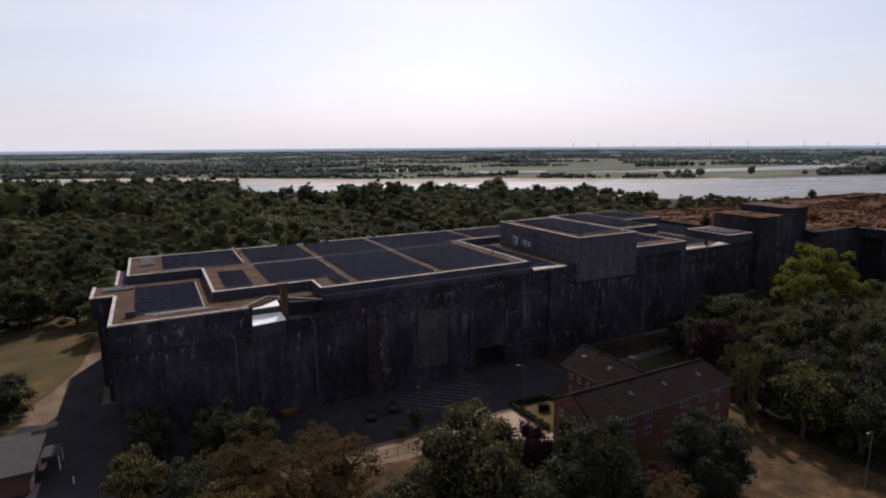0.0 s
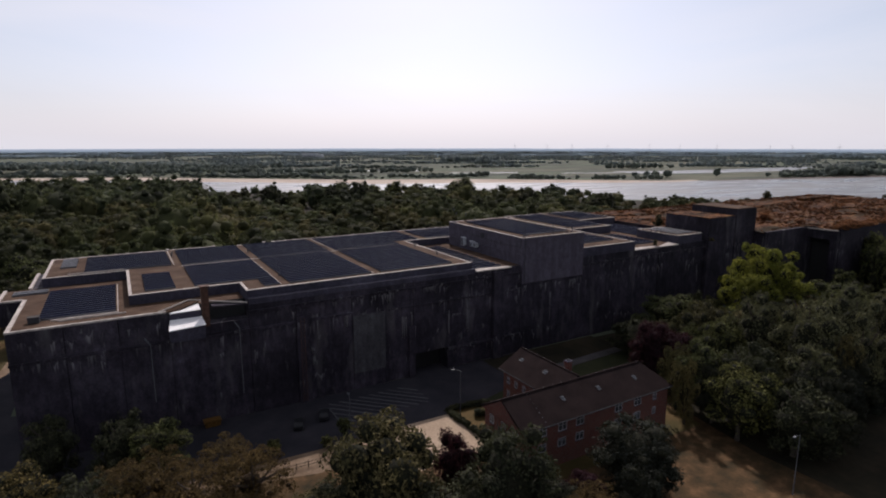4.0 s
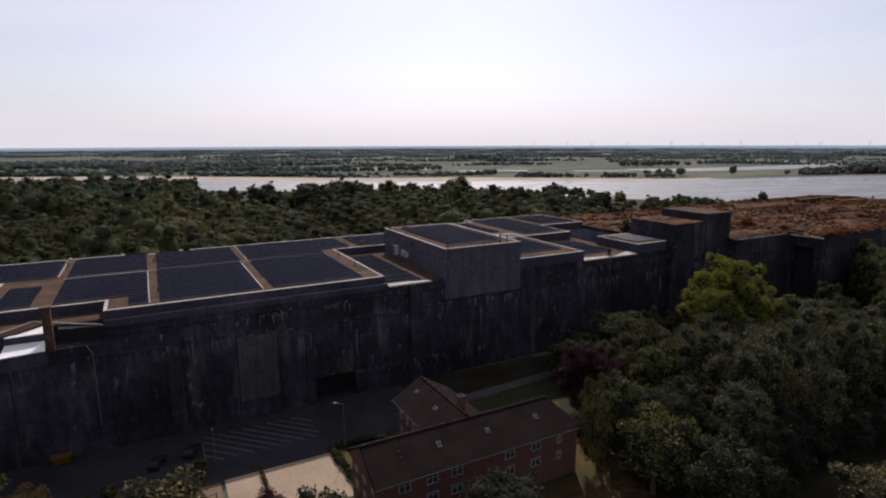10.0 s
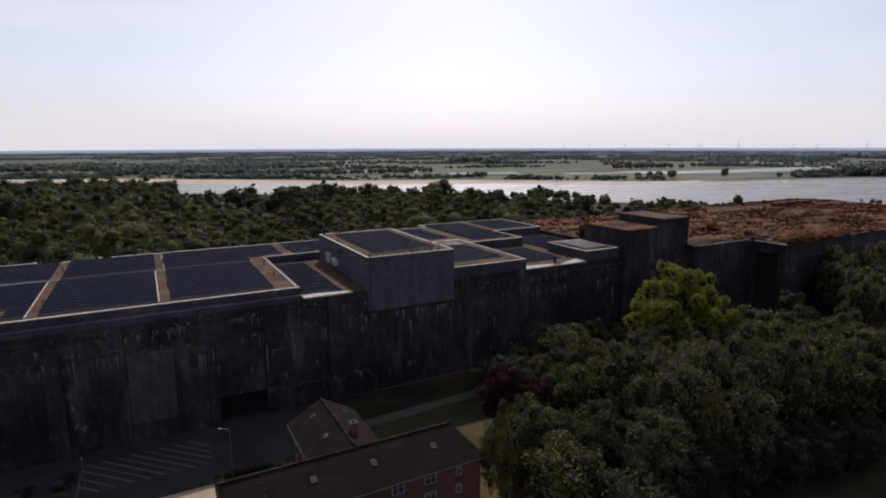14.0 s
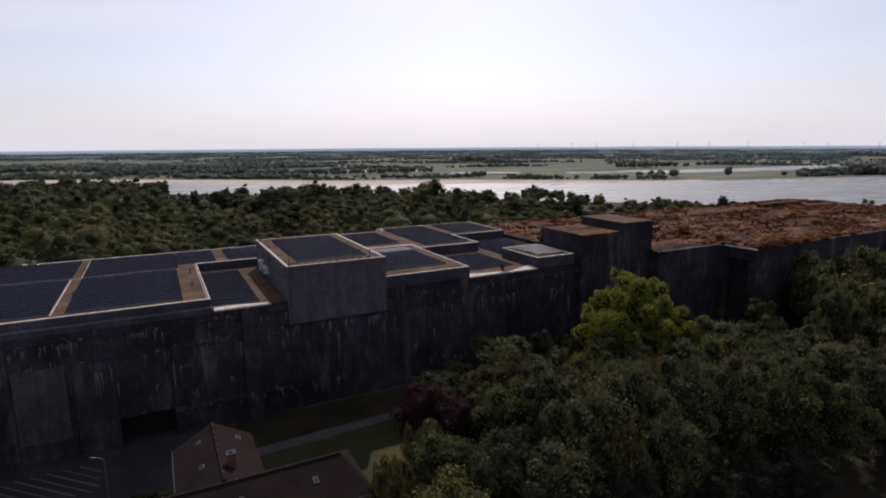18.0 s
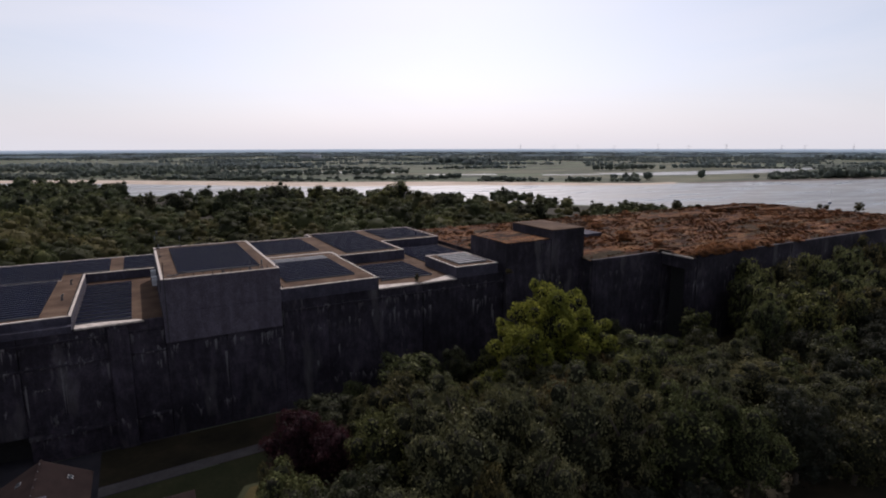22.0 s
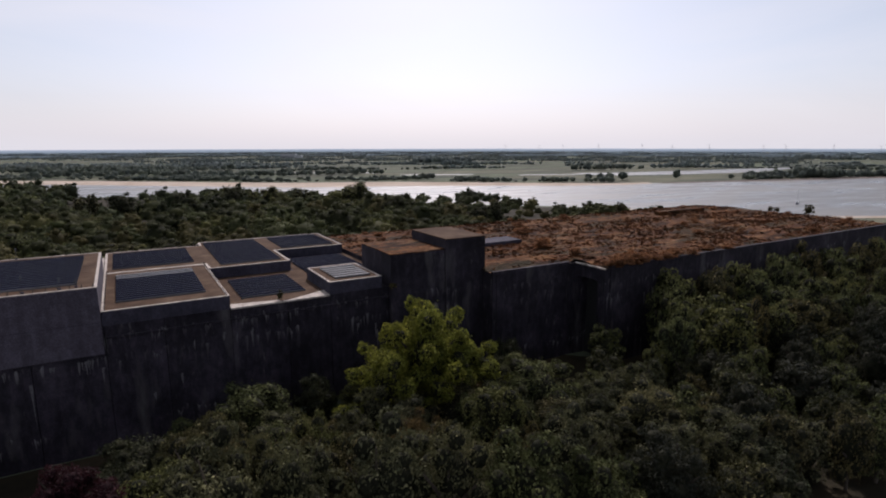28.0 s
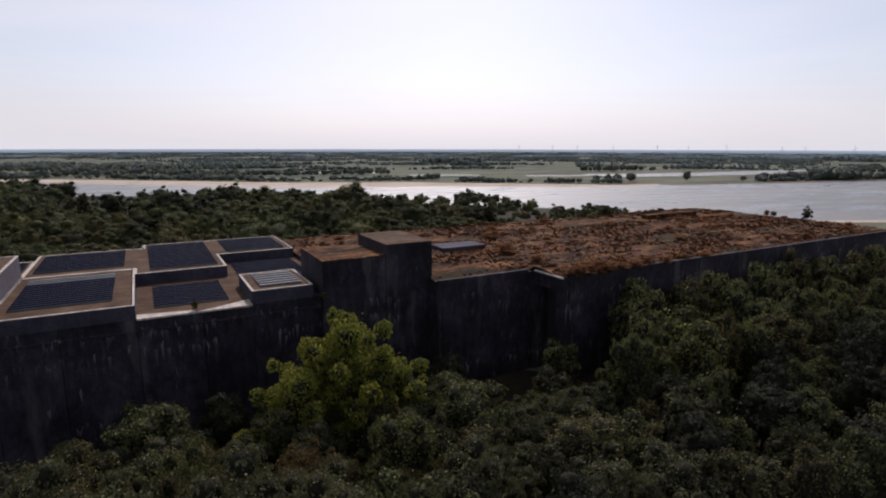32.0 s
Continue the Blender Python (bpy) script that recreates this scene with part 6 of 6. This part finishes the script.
part("flat_roof", boxes((-13.6, 12.6, -6.9, 7.9, 3.4, 3.8)), M_FELT, gatehouse, "flat grey felt roof")
porch = part("porch_roof", boxes((12.6, 15.2, -1.2, 2.8, 2.7, 2.9)), M_FELT, gatehouse, "grey porch roof")
part("porch_post", boxes((14.9, 15.1, -1.1, -0.9, 0, 2.7)), M_CABINET, porch)
part("porch_post", boxes((14.9, 15.1, 2.5, 2.7, 0, 2.7)), M_CABINET, porch)
for y in (-4, 4.4):
    window(gatehouse, 11.82, y, 1.0, 1.4, 1.4, "x")
post = empty("bollard", (-10.6, 96.4, 0), label="white bollard at the roadside", category="bollard")
part("post", cyl(bmesh.new(), 0, 0, 0, 1.2, 0.12, 0.1), M_CABINET, post)

# a large pale works building far out on the plain
works = empty("works_building", (803, 2576, 0), -30, label="large pale grey works building far out on the plain", category="building")
part("hall", boxes((-34, 34, -16, 16, 0, 17)), M_CABINET, works)
part("roof", boxes((-35, 35, -17, 17, 17.004, 17.8)), M_FELT, works)
part("annex", boxes((34.05, 62, -12, 14, 0, 11)), M_CABINET, works)
for k in range(6):
    part("door", boxes((-30 + k * 10, -24 + k * 10, -16.3, -16.01, 0, 7)), M_METAL, works)

# ---------------------------------------------------------------- boat and turbines
boat = empty("sailing_boat", (644, 268, 0.02), 200, label="small sailing boat with bare mast on the river", category="boat")
bm = bmesh.new()
ring = [(-4.2, 1.1), (0, 1.5), (3, 1.0), (5.2, 0.0)]
top = [bm.verts.new((x, y, 1.2)) for x, y in ring] + [bm.verts.new((x, -y, 1.2)) for x, y in ring[-2::-1]]
bot = [bm.verts.new((x * 0.85, y * 0.6, 0.0)) for x, y in ring] + [bm.verts.new((x * 0.85, -y * 0.6, 0.0)) for x, y in ring[-2::-1]]
bm.faces.new(top)
for i in range(len(top)):
    j = (i + 1) % len(top)
    bm.faces.new((bot[i], bot[j], top[j], top[i]))
bmesh.ops.recalc_face_normals(bm, faces=bm.faces[:])
part("hull", bm, plain("blue_boat_paint", (0.02, 0.04, 0.1), 0.5), boat, "dark blue hull")
part("cabin", boxes((-1.5, 2.4, -0.9, 0.9, 1.204, 2.3)), M_WHITE, boat)
part("mast", cyl(bmesh.new(), 0.6, 0, 2.3, 14.0, 0.16, 0.1), M_WHITE, boat)
part("boom", tube(bmesh.new(), (0.6, 0, 2.8), (-3.8, 0, 2.9), 0.1), M_ALU, boat)
part("furled_sail", tube(bmesh.new(), (0.4, 0, 3.25), (-3.6, 0, 3.2), 0.45, 0.3), M_WHITE, boat)
tur = random.Random(9)
for k in range(13):
    a = 0.66 + 0.055 * k + tur.uniform(-0.015, 0.015)
    d = tur.uniform(4450, 4600)
    w = empty("wind_turbine", (d * math.sin(a), d * math.cos(a), 0), tur.uniform(-20, 20) - math.degrees(a), label="pale far wind turbine on the horizon", category="wind turbine", group="wind turbines")
    h = tur.uniform(42, 56)
    part("tower", cyl(bmesh.new(), 0, 0, 0, h, 1.6, 0.9, 8), M_CABINET, w)
    part("nacelle", boxes((-1.2, 1.2, -3, 3, h, h + 2.4)), M_CABINET, w)
    turn = tur.uniform(0, 2.09)
    for i in range(3):
        b = turn + i * 2.094
        part("blade", tube(bmesh.new(), (0, -3.2, h + 1.2), (17 * math.sin(b), -3.2, h + 1.2 + 17 * math.cos(b)), 0.6, 0.2, 5), M_CABINET, w)
